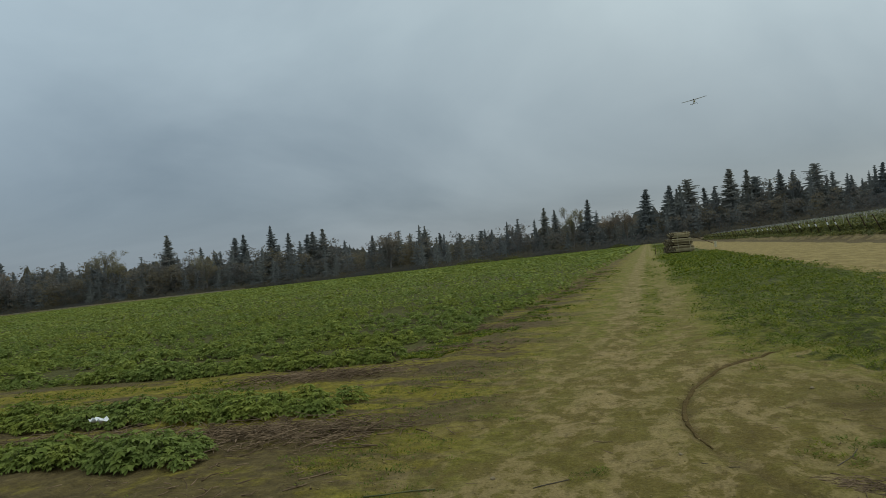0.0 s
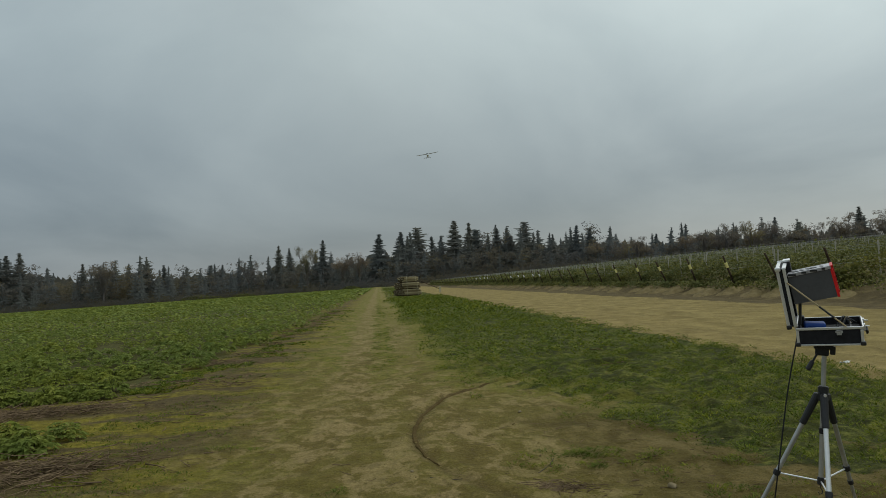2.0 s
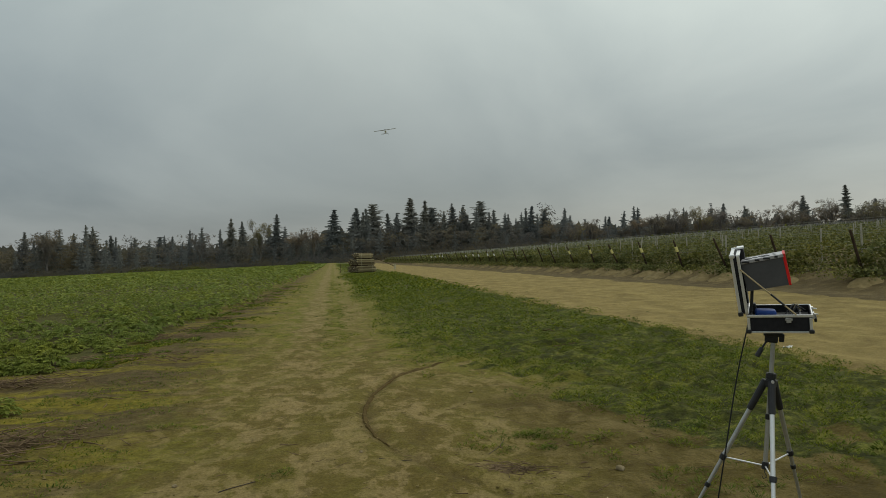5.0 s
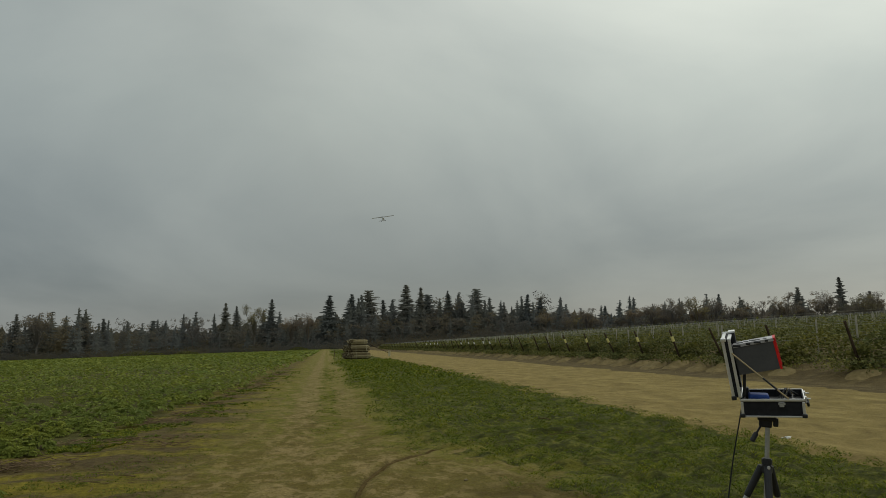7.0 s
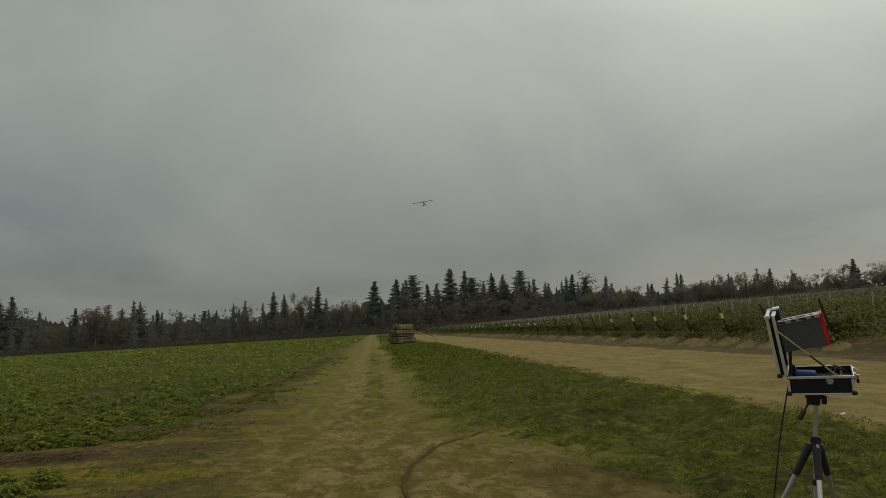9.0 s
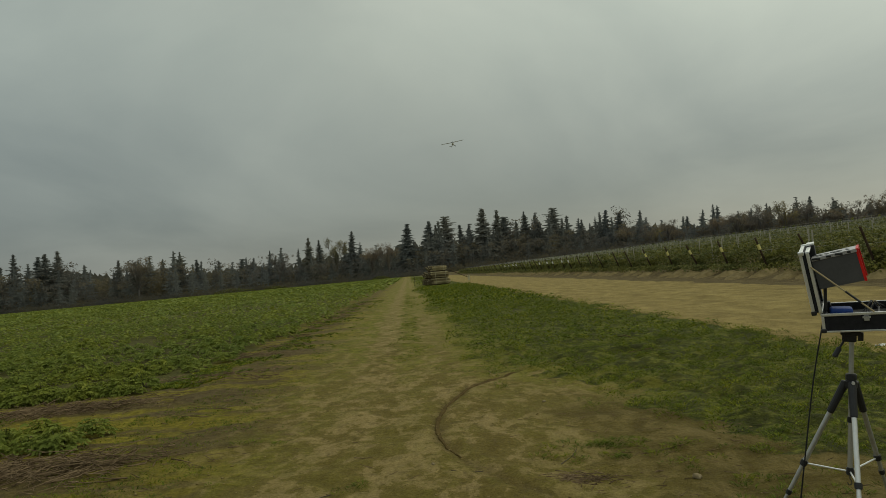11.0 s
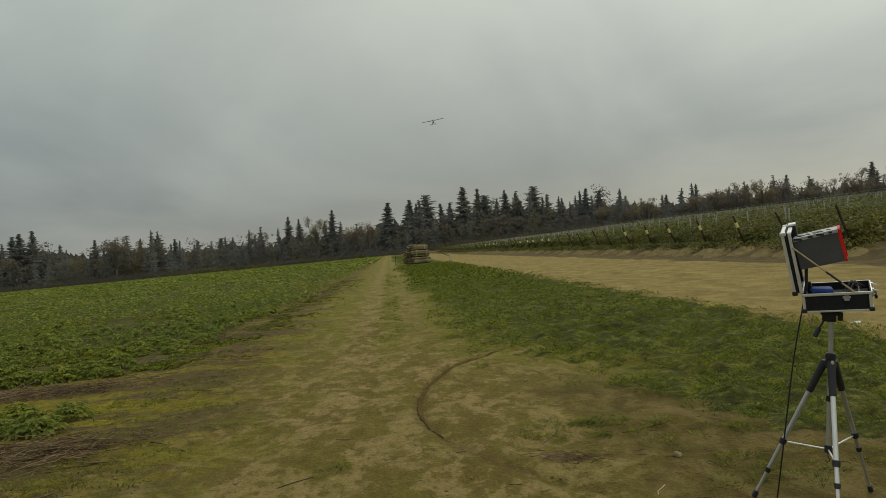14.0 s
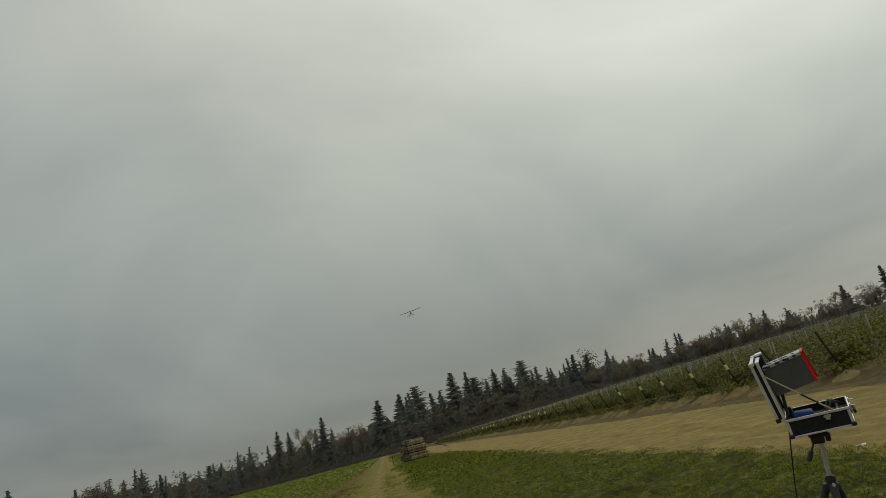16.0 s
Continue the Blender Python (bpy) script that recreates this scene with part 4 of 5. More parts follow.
# ---------- the woods ----------
def fir_arrays(rng, lean=0.0, ragged=0.3, slim=0.28, flat=False, fine=1.0):
    """Crown of a conifer one metre high: whorls of branches, each a drooping curtain of needles with loose sprays."""
    vs, ts, cs, os, ls = [], [], [], [], []
    h = 0.30 if flat else 0.04

    def width(h):
        return slim * (math.sqrt(max(0.0, (1 - h) * (h - 0.15) * 4.2)) * 0.75 + 0.06 if flat else (1 - h) ** 0.88 + 0.004)
    while h < 0.985:
        low = 1 - h
        rad = width(h) * rng.uniform(1 - ragged, 1.15)
        n, first = int((6 + 5 * low) * fine + 0.9), rng.uniform(0, math.tau)
        rise = 0.05 * h - 0.58 * low + rng.normal(0, 0.10)
        for k in range(n):
            if rng.uniform() < 0.35 * ragged:
                continue
            a, r = first + k * math.tau / n + rng.normal(0, 0.25), rad * rng.uniform(0.65, 1.08)
            steps = 3 if fine > 0.8 else 2
            base = len(vs)
            for j in range(steps + 1):
                f = j / steps
                b = a + 0.25 * f * rng.normal(0, 1)
                z = h + rise * r * f - 0.22 * low * r * f * f + 0.06 * r * f ** 3
                deep = (0.022 + 0.058 * low) * (1.1 - 0.9 * f) * rng.uniform(0.4, 1.5) / fine ** 0.5
                x, y = r * f * math.cos(b) + lean * h * h, r * f * math.sin(b)
                swing = rng.normal(0, 0.012)
                vs += [(x, y, z), (x + swing, y - swing, z - deep)]
                if j:
                    q = base + 2 * j
                    ts += [(q - 2, q - 1, q + 1), (q - 2, q + 1, q)]
                if j and (fine > 0.8 or j == steps):
                    for side in (-1, 1):
                        d = a + side * rng.uniform(0.15, 0.45)
                        cs.append((r * f * 0.9 * math.cos(d) + lean * h * h, r * f * 0.9 * math.sin(d), z - 0.008)), os.append((math.cos(d), math.sin(d), 0.7))
                        ls.append((0.022 + 0.034 * low) * rng.uniform(0.6, 1.3) * (1.2 - 0.5 * f) / fine ** 0.5)
        h += (0.015 + 0.015 * low) * rng.uniform(0.7, 1.5) / fine
    ls = np.array(ls)
    inner = core(rng, [(q, 0.26 * width(q)) for q in np.linspace(0.33 if flat else 0.04, 0.95, 9)], lean, 7)
    return join([(np.array(vs), np.array(ts)), shingles(rng, np.array(cs), np.array(os), ls, ls * 0.6, 0.5), inner])


def fir_shape(seed, lean, ragged, slim, flat=False):
    """Trunk and crown of a conifer."""
    v, t = fir_arrays(np.random.default_rng(seed), lean, ragged, slim, flat)
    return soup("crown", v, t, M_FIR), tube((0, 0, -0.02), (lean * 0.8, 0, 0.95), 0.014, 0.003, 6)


def clumps(rng, heads, reach, count, size):
    """Leaves in loose balls round the heads of the limbs."""
    k = rng.integers(len(heads), size=count)
    ball = rng.normal(0, 1, (count, 3))
    ball /= np.linalg.norm(ball, axis=1)[:, None]
    c = heads[k] + ball * (reach * np.cbrt(rng.uniform(0.1, 1, count)) * (0.7 + 0.6 * lattice(k * 1.7, k * 0.0, 88)))[:, None] * np.array([1, 1, 0.8])
    return shingles(rng, c, ball + np.array([0, 0, 0.5]), size * rng.uniform(0.6, 1.4, count), size * rng.uniform(0.5, 1.1, count), 0.5)


def broad_shape(seed, material, count, bare=0.0):
    """Trunk with limbs and a crown of leaf clumps, one metre high."""
    rng = np.random.default_rng(seed)
    limbs = bmesh.new()
    tube((0, 0, -0.02), (0.01, 0, 0.40), 0.022, 0.014, 6, limbs)
    heads = []
    for k in range(9):
        a, up = k * 2.4 + rng.uniform(0, 1), rng.uniform(0.25, 0.42)
        end = Vector((math.cos(a) * rng.uniform(0.12, 0.26), math.sin(a) * rng.uniform(0.12, 0.26), up + rng.uniform(0.18, 0.48)))
        tube((0, 0, up), end, 0.010, 0.004, 5, limbs)
        heads.append(np.array(end))
        for j in range(4):
            e2 = end + Vector((rng.normal(0, 0.08), rng.normal(0, 0.08), rng.uniform(0.0, 0.14)))
            tube(end * 0.8 + Vector((0, 0, up * 0.2)), e2, 0.004, 0.001, 4, limbs)
            heads.append(np.array(e2))
        for j in range(9):
            way = Vector((rng.normal(0, 0.6), rng.normal(0, 0.6), rng.uniform(0.4, 1.2))).normalized()
            tube(end, end + way * rng.uniform(0.08, 0.17), 0.0022, 0.0010, 3, limbs)
    heads = np.array(heads)
    heads[:, 2] = np.minimum(heads[:, 2], 0.93)
    v, t = clumps(rng, heads, 0.05 if bare else 0.076, count, 0.017)
    if not bare:
        v, t = join([(v, t), core(rng, [(0.26, 0.01), (0.36, 0.03), (0.46, 0.045), (0.56, 0.045), (0.64, 0.03), (0.70, 0.01)])])
    return soup("crown", v, t, material), limbs


def core(rng, profile, lean=0.0, sides=9):
    """A lumpy solid standing for inner foliage, added to fill dark gaps: rings of (height, radius)."""
    v, t = [], []
    for h, r in profile:
        for k in range(sides):
            a = k * math.tau / sides
            q = r * rng.uniform(0.5, 1.2)
            v.append((q * math.cos(a) + lean * h * h, q * math.sin(a), h + rng.normal(0, 0.012)))
    for j in range(len(profile) - 1):
        for k in range(sides):
            a, b = j * sides + k, j * sides + (k + 1) % sides
            t += [(a, b, b + sides), (a, b + sides, a + sides)]
    return np.array(v), np.array(t)


def tree_thing(name, label, category, shape):
    crown, trunk = shape
    ob = thing(name, label, category)
    part("trunk", trunk, M_BARK, ob)
    c = new("crown", crown)
    c.parent = ob
    return ob


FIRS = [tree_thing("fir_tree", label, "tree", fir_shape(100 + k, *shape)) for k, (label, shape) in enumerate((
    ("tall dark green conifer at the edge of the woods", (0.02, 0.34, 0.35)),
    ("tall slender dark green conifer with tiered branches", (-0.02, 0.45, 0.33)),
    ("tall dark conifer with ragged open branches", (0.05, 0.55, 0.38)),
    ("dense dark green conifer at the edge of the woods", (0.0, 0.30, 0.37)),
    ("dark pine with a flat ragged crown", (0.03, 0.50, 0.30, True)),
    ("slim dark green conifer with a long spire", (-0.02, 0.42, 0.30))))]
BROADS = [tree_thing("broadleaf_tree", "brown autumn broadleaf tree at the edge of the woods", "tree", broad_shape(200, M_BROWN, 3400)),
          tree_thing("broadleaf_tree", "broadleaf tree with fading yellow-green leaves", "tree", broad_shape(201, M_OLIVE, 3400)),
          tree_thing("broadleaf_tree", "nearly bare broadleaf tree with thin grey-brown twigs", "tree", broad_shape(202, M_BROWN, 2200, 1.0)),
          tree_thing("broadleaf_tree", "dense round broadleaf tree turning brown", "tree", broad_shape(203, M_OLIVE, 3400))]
USED = set()


def stand(kind, x, y, top, wide=1.0):
    z = float(terrain(x, y))
    h = top - z
    m = pose(x, y, z - 0.2, 0, 0, (x * 37.0) % 360) @ Matrix.Diagonal((h * wide, h * wide, h, 1))
    if kind in USED:
        return copy_thing(kind, m @ Matrix.Diagonal((1 / kind.scale.x, 1 / kind.scale.y, 1 / kind.scale.z, 1)))
    USED.add(kind)
    kind.matrix_basis = m
    return kind


def woods():
    rng = np.random.default_rng(81)
    west = [(-304, 35), (-257, 29), (-247, 30), (-227, 34), (-214, 28), (-205, 26), (-198, 27), (-191, 28), (-160, 21), (-126, 19), (-116, 18),
            (-149, 19), (-137, 20), (-106, 17), (-93, 17), (-86, 17), (-72, 16)]
    mid = [(-54, 26), (-49, 25), (-30, 28), (1, 30), (14, 31.5), (18.5, 29), (24, 33), (33, 28), (36, 27), (44, 36), (53, 35), (57, 31), (64, 27), (69, 33),
           (76, 31), (85, 34), (101, 26), (114, 30.5), (124, 29)]
    east = [(165, 24), (240, 31), (289, 35), (317, 41), (250, 27), (345, 33)]
    pines = {-126, -93, 24, 57, 124, 85, 250}
    for k, (x, top) in enumerate(west + mid + east):
        stand(FIRS[4] if x in pines else FIRS[(0, 1, 2, 3, 5)[k * 3 % 5]], x * 1.03, 412 + float(rng.uniform(-6, 6)), 1.65 + (top - 1.65) * 1.04, float(rng.uniform(1.0, 1.4)))
    for kind, x, top, wide in ((1, -348, 30, 1.0), (2, -437, 24, 1.0), (3, -38, 25, 0.85), (0, -10, 20, 1.0), (0, -19, 18, 1.0), (0, -144, 21, 1.1), (0, 147, 24, 1.2),
                               (2, 137, 23, 1.0), (0, 178, 25, 1.1), (0, 188, 27, 1.2), (0, 199, 27, 1.1), (2, 208, 24, 1.0), (2, 204, 31, 0.9), (1, 216, 32, 0.9), (0, 232, 31, 0.9),
                               (2, 258, 29, 0.9), (2, 277, 35, 1.0), (0, 271, 28, 0.9), (0, 300, 35, 1.0), (3, 328, 34, 1.1), (0, 340, 35, 1.0), (1, -268, 19, 1.0), (2, -70, 19, 1.0)):
        stand(BROADS[kind], x, 392 + float(rng.uniform(-6, 6)), top * (0.91 if x > 120 else 1.0), wide)
    for k, x in enumerate(np.arange(128, 352, 9.0)):
        top = float(np.interp(x, [120, 160, 210, 260, 300, 350], [20, 20, 22.5, 24, 27.5, 29]) * rng.uniform(0.80, 1.0))
        stand(BROADS[(0, 2, 3, 0, 2)[k % 5]], x + float(rng.uniform(-3, 3)), 399 + float(rng.uniform(-4, 4)), top, float(rng.uniform(1.1, 1.5)))
    # the mass of trees behind and between them
    pairs = []

    def blob(conifer):
        """A rough tree of few leaves for the crowd."""
        if conifer:
            return fir_arrays(rng, float(rng.normal(0, 0.02)), float(rng.uniform(0.3, 0.6)), float(rng.uniform(0.28, 0.38)), False, 0.5)
        n = 18
        h = rng.uniform(0.1, 0.92, n)
        a, r = rng.uniform(0, math.tau, n), 0.24 * np.sqrt(np.clip(1 - ((h - 0.5) / 0.5) ** 2, 0.02, 1)) * np.sqrt(rng.uniform(0.1, 1, n))
        heads = np.stack([r * np.cos(a), r * np.sin(a), h], 1)
        return clumps(rng, heads, 0.086, 400, 0.033)
    which = []
    for dist, low in ((392, 0.62), (408, 1.04)):
        xs = np.arange(-540, 500, 3.0) + rng.uniform(-2.0, 2.0, len(np.arange(-540, 500, 3.0)))
        top = np.interp(xs, [-620, -300, -240, -60, 0, 20, 90, 150, 220, 290, 340, 640], [24, 23.5, 23.5, 20.5, 20, 28, 29, 26, 27, 29, 31, 32])
        top = top * low * rng.uniform(0.70, 1.08, len(xs)) * (0.82 + 0.36 * lattice(xs * 0.06, xs * 0.0, 84))
        pick = rng.integers(0, 8, len(xs))
        for k in range(8):
            q = pick == k
            conifer = k < (3 if dist < 400 else 5)
            floor = terrain(xs[q], 400.0)
            h = top[q] - floor
            wide = h * rng.uniform(0.9, 1.4, q.sum()) * (1.15 if conifer else 1.2)
            pl = np.stack([xs[q], dist + rng.uniform(-6, 6, q.sum()), floor - 0.3], 1)
            pairs.append(spread(*blob(conifer), pl, rng.uniform(0, 6.28, q.sum()), np.stack([wide, wide, h], 1)))
            which += [0 if conifer else 1] * len(pairs[-1][1])
    v, t = join(pairs)
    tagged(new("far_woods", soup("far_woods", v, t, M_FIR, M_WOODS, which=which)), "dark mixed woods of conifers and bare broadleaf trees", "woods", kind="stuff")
    # undergrowth at the foot of the trees, and a sheet behind for the wood's dusk
    n = 26000
    c = np.stack([rng.uniform(-540, 500, n), 381 + 12 * rng.uniform(0, 1, n) ** 1.3, np.zeros(n)], 1)
    high = np.interp(c[:, 0], [-620, -60, 20, 130, 300, 640], [5, 4.5, 6, 6, 8, 9])
    c[:, 2] = terrain(c[:, 0], 385.0) + rng.uniform(0, 1, n) * high * np.interp(c[:, 1], [380, 391], [0.3, 1.0])
    pairs = [shingles(rng, c, np.tile([0, -1.0, 0.45], (n, 1)), rng.uniform(0.5, 1.4, n), rng.uniform(0.4, 1.0, n), 0.15)]
    # Added sheet behind the trees closes sky gaps and stands for the dim wood.
    xs, hs = np.arange(-540, 500, 1.3), np.linspace(0, 1, 9)
    X, H = np.meshgrid(xs, hs)
    top = (7.5 + 5.0 * lattice(X * 0.09, X * 0.0, 82) + 3.0 * lattice(X * 0.31, X * 0.0, 83) + 3.5 * lattice(X * 0.75, X * 0.0, 89) ** 2)
    top = top * np.interp(X, [-540, -380, -250, -130, -60, 20, 130, 300, 500], [2.1, 1.9, 1.6, 1.25, 1.15, 1.50, 1.15, 1.30, 1.35])
    Y = 414 + 8 * H ** 1.5 + rng.uniform(-1.5, 1.5, X.shape)
    Z = terrain(X, 385.0) - 0.5 + top * H + rng.uniform(-0.4, 0.4, X.shape)
    g = np.arange(X.size).reshape(X.shape)
    q0, q1, q2, q3 = g[:-1, :-1].ravel(), g[:-1, 1:].ravel(), g[1:, 1:].ravel(), g[1:, :-1].ravel()
    pairs.append((np.stack([X.ravel(), Y.ravel(), Z.ravel()], 1), np.concatenate([np.stack([q0, q1, q2], 1), np.stack([q0, q2, q3], 1)])))
    v, t = join(pairs)
    tagged(new("undergrowth", soup("undergrowth", v, t, M_UNDER_WOOD)), "brown leafless undergrowth along the foot of the woods and a filler sheet behind", "undergrowth", kind="stuff")


woods()


def thickets():
    """Low green brambles where the crop field meets the woods."""
    rng = np.random.default_rng(86)
    for x, y, long, high in ((-91, 377, 11, 2.0), (-70, 379, 6, 1.4), (-14, 380, 5, 1.5)):
        n = 900
        u, a = rng.uniform(-1, 1, n), rng.uniform(0, math.pi, n)
        r = np.sqrt(np.clip(1 - u * u, 0.02, 1)) * (0.7 + 0.6 * lattice(u * 5, a, 87))
        c = np.stack([u * long, -1.3 * r * np.cos(a), high * r * np.sin(a)], 1)
        v, t = shingles(rng, c, c * np.array([0.1, 1, 1.5]), rng.uniform(0.3, 0.6, n), rng.uniform(0.25, 0.5, n), 0.5)
        ob = tagged(new("bramble_thicket", soup("bramble_thicket", v, t, M_BERRY)), "low green bramble thicket at the foot of the woods", "bush", "bramble thickets")
        ob.matrix_basis = pose(x, y, float(terrain(x, y)) - 0.1)


thickets()


def dry_margin():
    """Tall dry grass along the far end of the crop field."""
    rng = np.random.default_rng(90)
    n = 5200
    x = -235 - 260 * rng.uniform(0, 1, n) ** 1.2
    c = np.stack([x, rng.uniform(371, 377, n), terrain(x, 374.0) + rng.uniform(0.05, 0.75, n) * (0.6 + 0.8 * lattice(x * 0.05, x * 0.0, 91))], 1)
    v, t = shingles(rng, c, np.tile([0, -1.0, 0.4], (n, 1)), rng.uniform(0.35, 0.7, n), rng.uniform(0.2, 0.45, n), 0.4)
    tagged(new("dry_grass", soup("dry_grass", v, t, M_STRAW)), "strip of pale dry grass where the field meets the woods", "grass", kind="stuff")


dry_margin()


# ---------- the timber stack at the end of the track ----------
def timber_stack():
    rng = np.random.default_rng(91)
    logs = {}

    def log_mesh(length):
        if length not in logs:
            bm = tube((-length / 2, 0, 0), (length / 2, 0, 0), 0.062, 0.056, 8, None, 0.008)
            me = bpy.data.meshes.new("log")
            bm.to_mesh(me)
            bm.free()
            me.materials.append(M_LOG), me.materials.append(M_LOGEND)
            for p in me.polygons:
                p.material_index = int(abs(p.normal.x) > 0.8)
            logs[length] = me
        return logs[length]
    # each layer: half length, deep, high, foot, shift along
    for length, rows, high, foot, shift in ((2.75, 16, 6, 0.12, 0.06), (2.65, 15, 6, 0.95, 0.0), (2.25, 9, 5, 1.78, -0.1)):
        b = thing("timber_bundle", "strapped bundle of peeled round fence posts stacked by the track", "timber bundle",
                  pose(4.13 + shift, 87.1, foot, 0, 0, 35), "stacked timber bundles")
        for j in range(rows):
            for k in range(high):
                if k in (0, high - 1) and rng.uniform() < 0.12:
                    continue
                if j == 0 and k in (0, high - 1):
                    continue
                ob = new("log", log_mesh(length))
                ob.parent = b
                ob.matrix_basis = pose(float(rng.uniform(-0.2, 0.2)), j * 0.125 + 0.06 * (k % 2) + float(rng.uniform(-0.01, 0.01)), 0.062 + k * 0.118, float(rng.uniform(0, 360)), 0, float(rng.uniform(-1, 1)))
        deep, tall = rows * 0.125, high * 0.118
        for u in (-0.30, 0.30):
            bm = box(0.045, 0.02, tall + 0.06, 0.004, Matrix.Translation((u * length, -0.075, tall / 2)))
            box(0.045, deep + 0.08, 0.02, 0.004, Matrix.Translation((u * length, deep / 2 - 0.04, tall + 0.03)), bm)
            part("strap", bm, M_STRAP, b, "pale binding strap")
        for u in (-0.36, 0.05, 0.38):
            part("bearer", box(0.12, deep + 0.1, 0.115, 0.008, Matrix.Translation((u * length, deep / 2 - 0.04, -0.06))), M_POST, b, "dark wooden bearer")


def roadside_bits():
    # a slanting rail and a pale marker between stack and berry field
    rail = path_tube([(6.1, 101.0, 1.75), (7.6, 101.5, 1.1), (8.8, 102.0, 0.55)], 0.042)
    part("rail", rail, M_POST, thing("leaning_rail", "dark slanting wooden rail beside the timber stack", "rail"))
    m = thing("marker_post", "short white marker post at the road's edge", "post", pose(8.9, 102.0, float(terrain(8.9, 102))))
    part("shaft", box(0.30, 0.16, 0.72, 0.02, Matrix.Translation((0, 0, 0.36))), M_STRAP, m)
    part("cap", box(0.38, 0.20, 0.08, 0.02, Matrix.Translation((0, 0, 0.75))), M_STRAP, m)
    s = thing("thin_stake", "thin dark stake standing in the turf", "stake", pose(0.95, 89, 0))
    part("shaft", tube((0, 0, -0.1), (0.02, 0, 1.15), 0.035, 0.03, 6), M_POST, s)


timber_stack()
roadside_bits()

# ---------- tripod with the open case ----------
FACE = 34.0                                 # the case shows its long side to this heading
STAND = Vector((2.568, 4.003, 0.0))
REST = Vector((2.607, 3.819, 1.167))        # under the case's long side
SIZE = 0.87


LEAN = 5.0


def tripod():
    ground_z = float(terrain(STAND.x, STAND.y))
    t = thing("tripod", "light aluminium camera tripod with black joints on patchy turf", "tripod", pose(STAND.x, STAND.y, ground_z, 0, 0, -FACE))
    t.matrix_basis = t.matrix_basis @ pose(0, 0, 0, 0, LEAN, 0)
    top = 1.166 - ground_z

    def up(z):
        """Height below the head."""
        return top - z * SIZE
    low = up(0.965)
    part("column", tube((0, 0, low), (0, 0, up(0.06)), 0.0138, None, 14), M_LEG, t, "satin aluminium centre column", smooth=False)
    part("column_clamp", tube((0, 0, up(0.635)), (0, 0, up(0.595)), 0.018, None, 12, None, 0.003), M_BLACK, t)
    part("column_foot", tube((0, 0, low - 0.02), (0, 0, low + 0.025), 0.020, None, 12, None, 0.003), M_BLACK, t)
    part("hook", path_tube([(0, 0, low - 0.02), (0, -0.005, low - 0.04), (0.010, -0.005, low - 0.055), (0.010, -0.005, low - 0.07), (-0.004, -0.005, low - 0.08), (-0.012, -0.005, low - 0.065)], 0.003), M_BLACK, t)
    part("collar", tube((0, 0, up(0.350)), (0, 0, up(0.305)), 0.030, 0.030, 16, None, 0.005), M_BLACK, t)
    part("spider", tube((0, 0, up(0.405)), (0, 0, up(0.350)), 0.034, 0.036, 12, None, 0.006), M_BLACK, t)
    part("lock_screw", tube((0.01, -0.03, up(0.360)), (0.012, -0.06, up(0.360)), 0.009, None, 10, None, 0.002), M_ALU, t)
    # head
    head = box(0.105, 0.075, 0.030, 0.006, Matrix.Translation((-0.005, 0, up(0.028))))
    box(0.075, 0.06, 0.055, 0.010, Matrix.Translation((-0.012, 0, up(0.06))), head)
    box(0.030, 0.05, 0.050, 0.008, Matrix.Translation((0.045, 0, up(0.052))), head)
    part("head", head, M_BLACK, t, "black plastic pan head")
    part("plate", box(0.06, 0.06, 0.010, 0.002, Matrix.Translation((0.0, 0, up(0.008)))), M_BLACK, t)
    part("pan_handle", tube((-0.025, -0.02, up(0.055)), (-0.062, -0.05, up(0.135)), 0.006, None, 10), M_BLACK, t)
    part("grip", tube((-0.060, -0.048, up(0.130)), (-0.085, -0.068, up(0.190)), 0.014, 0.016, 12, None, 0.004), M_BLACK, t, "black ribbed grip")
    hub = Vector((0, 0, low))
    for k, (a, c1, c2) in enumerate(((-80, 0.61, 0.74), (176, 0.57, 0.79), (54, 0.55, 0.66))):
        d = Vector((math.cos(radians(a)), math.sin(radians(a)), 0))
        hip, foot = d * 0.035 + Vector((0, 0, up(0.380))), d * 0.40 + Vector((0, 0, 0.012 + d.x * 0.40 * math.tan(radians(LEAN))))
        # the front leg gets a brighter copy of the tube colour than the others
        tube_mat = M_LEGBRIGHT if k == 0 else M_LEG
        at = lambda f: hip.lerp(foot, f)
        leg = part("leg", tube(at(0.18), at(c1), 0.0142, None, 12), tube_mat, t, "bright aluminium leg tube" if k == 0 else "satin aluminium leg tube")
        part("sleeve", tube(at(-0.02), at(0.20), 0.0225, 0.0205, 12, None, 0.004), M_BLACK, leg, "black foam sleeve")
        part("mid_tube", tube(at(c1 - 0.01), at(c2), 0.0124, None, 12), tube_mat, leg)
        part("lower_tube", tube(at(c2 - 0.01), at(0.97), 0.0102, None, 12), tube_mat, leg)
        part("clamp", tube(at(c1 - 0.02), at(c1 + 0.018), 0.0215, 0.020, 10, None, 0.003), M_BLACK, leg, "black leg clamp")
        part("clamp", tube(at(c2 - 0.016), at(c2 + 0.016), 0.0175, 0.016, 10, None, 0.003), M_BLACK, leg, "black leg clamp")
        part("rubber_foot", tube(at(0.955), at(1.0), 0.014, 0.017, 10, None, 0.003), M_BLACK, leg)
        part("brace", tube(hub, at(c1), 0.0050, None, 8), M_LEGBRIGHT, t, "thin bright brace")
    return top


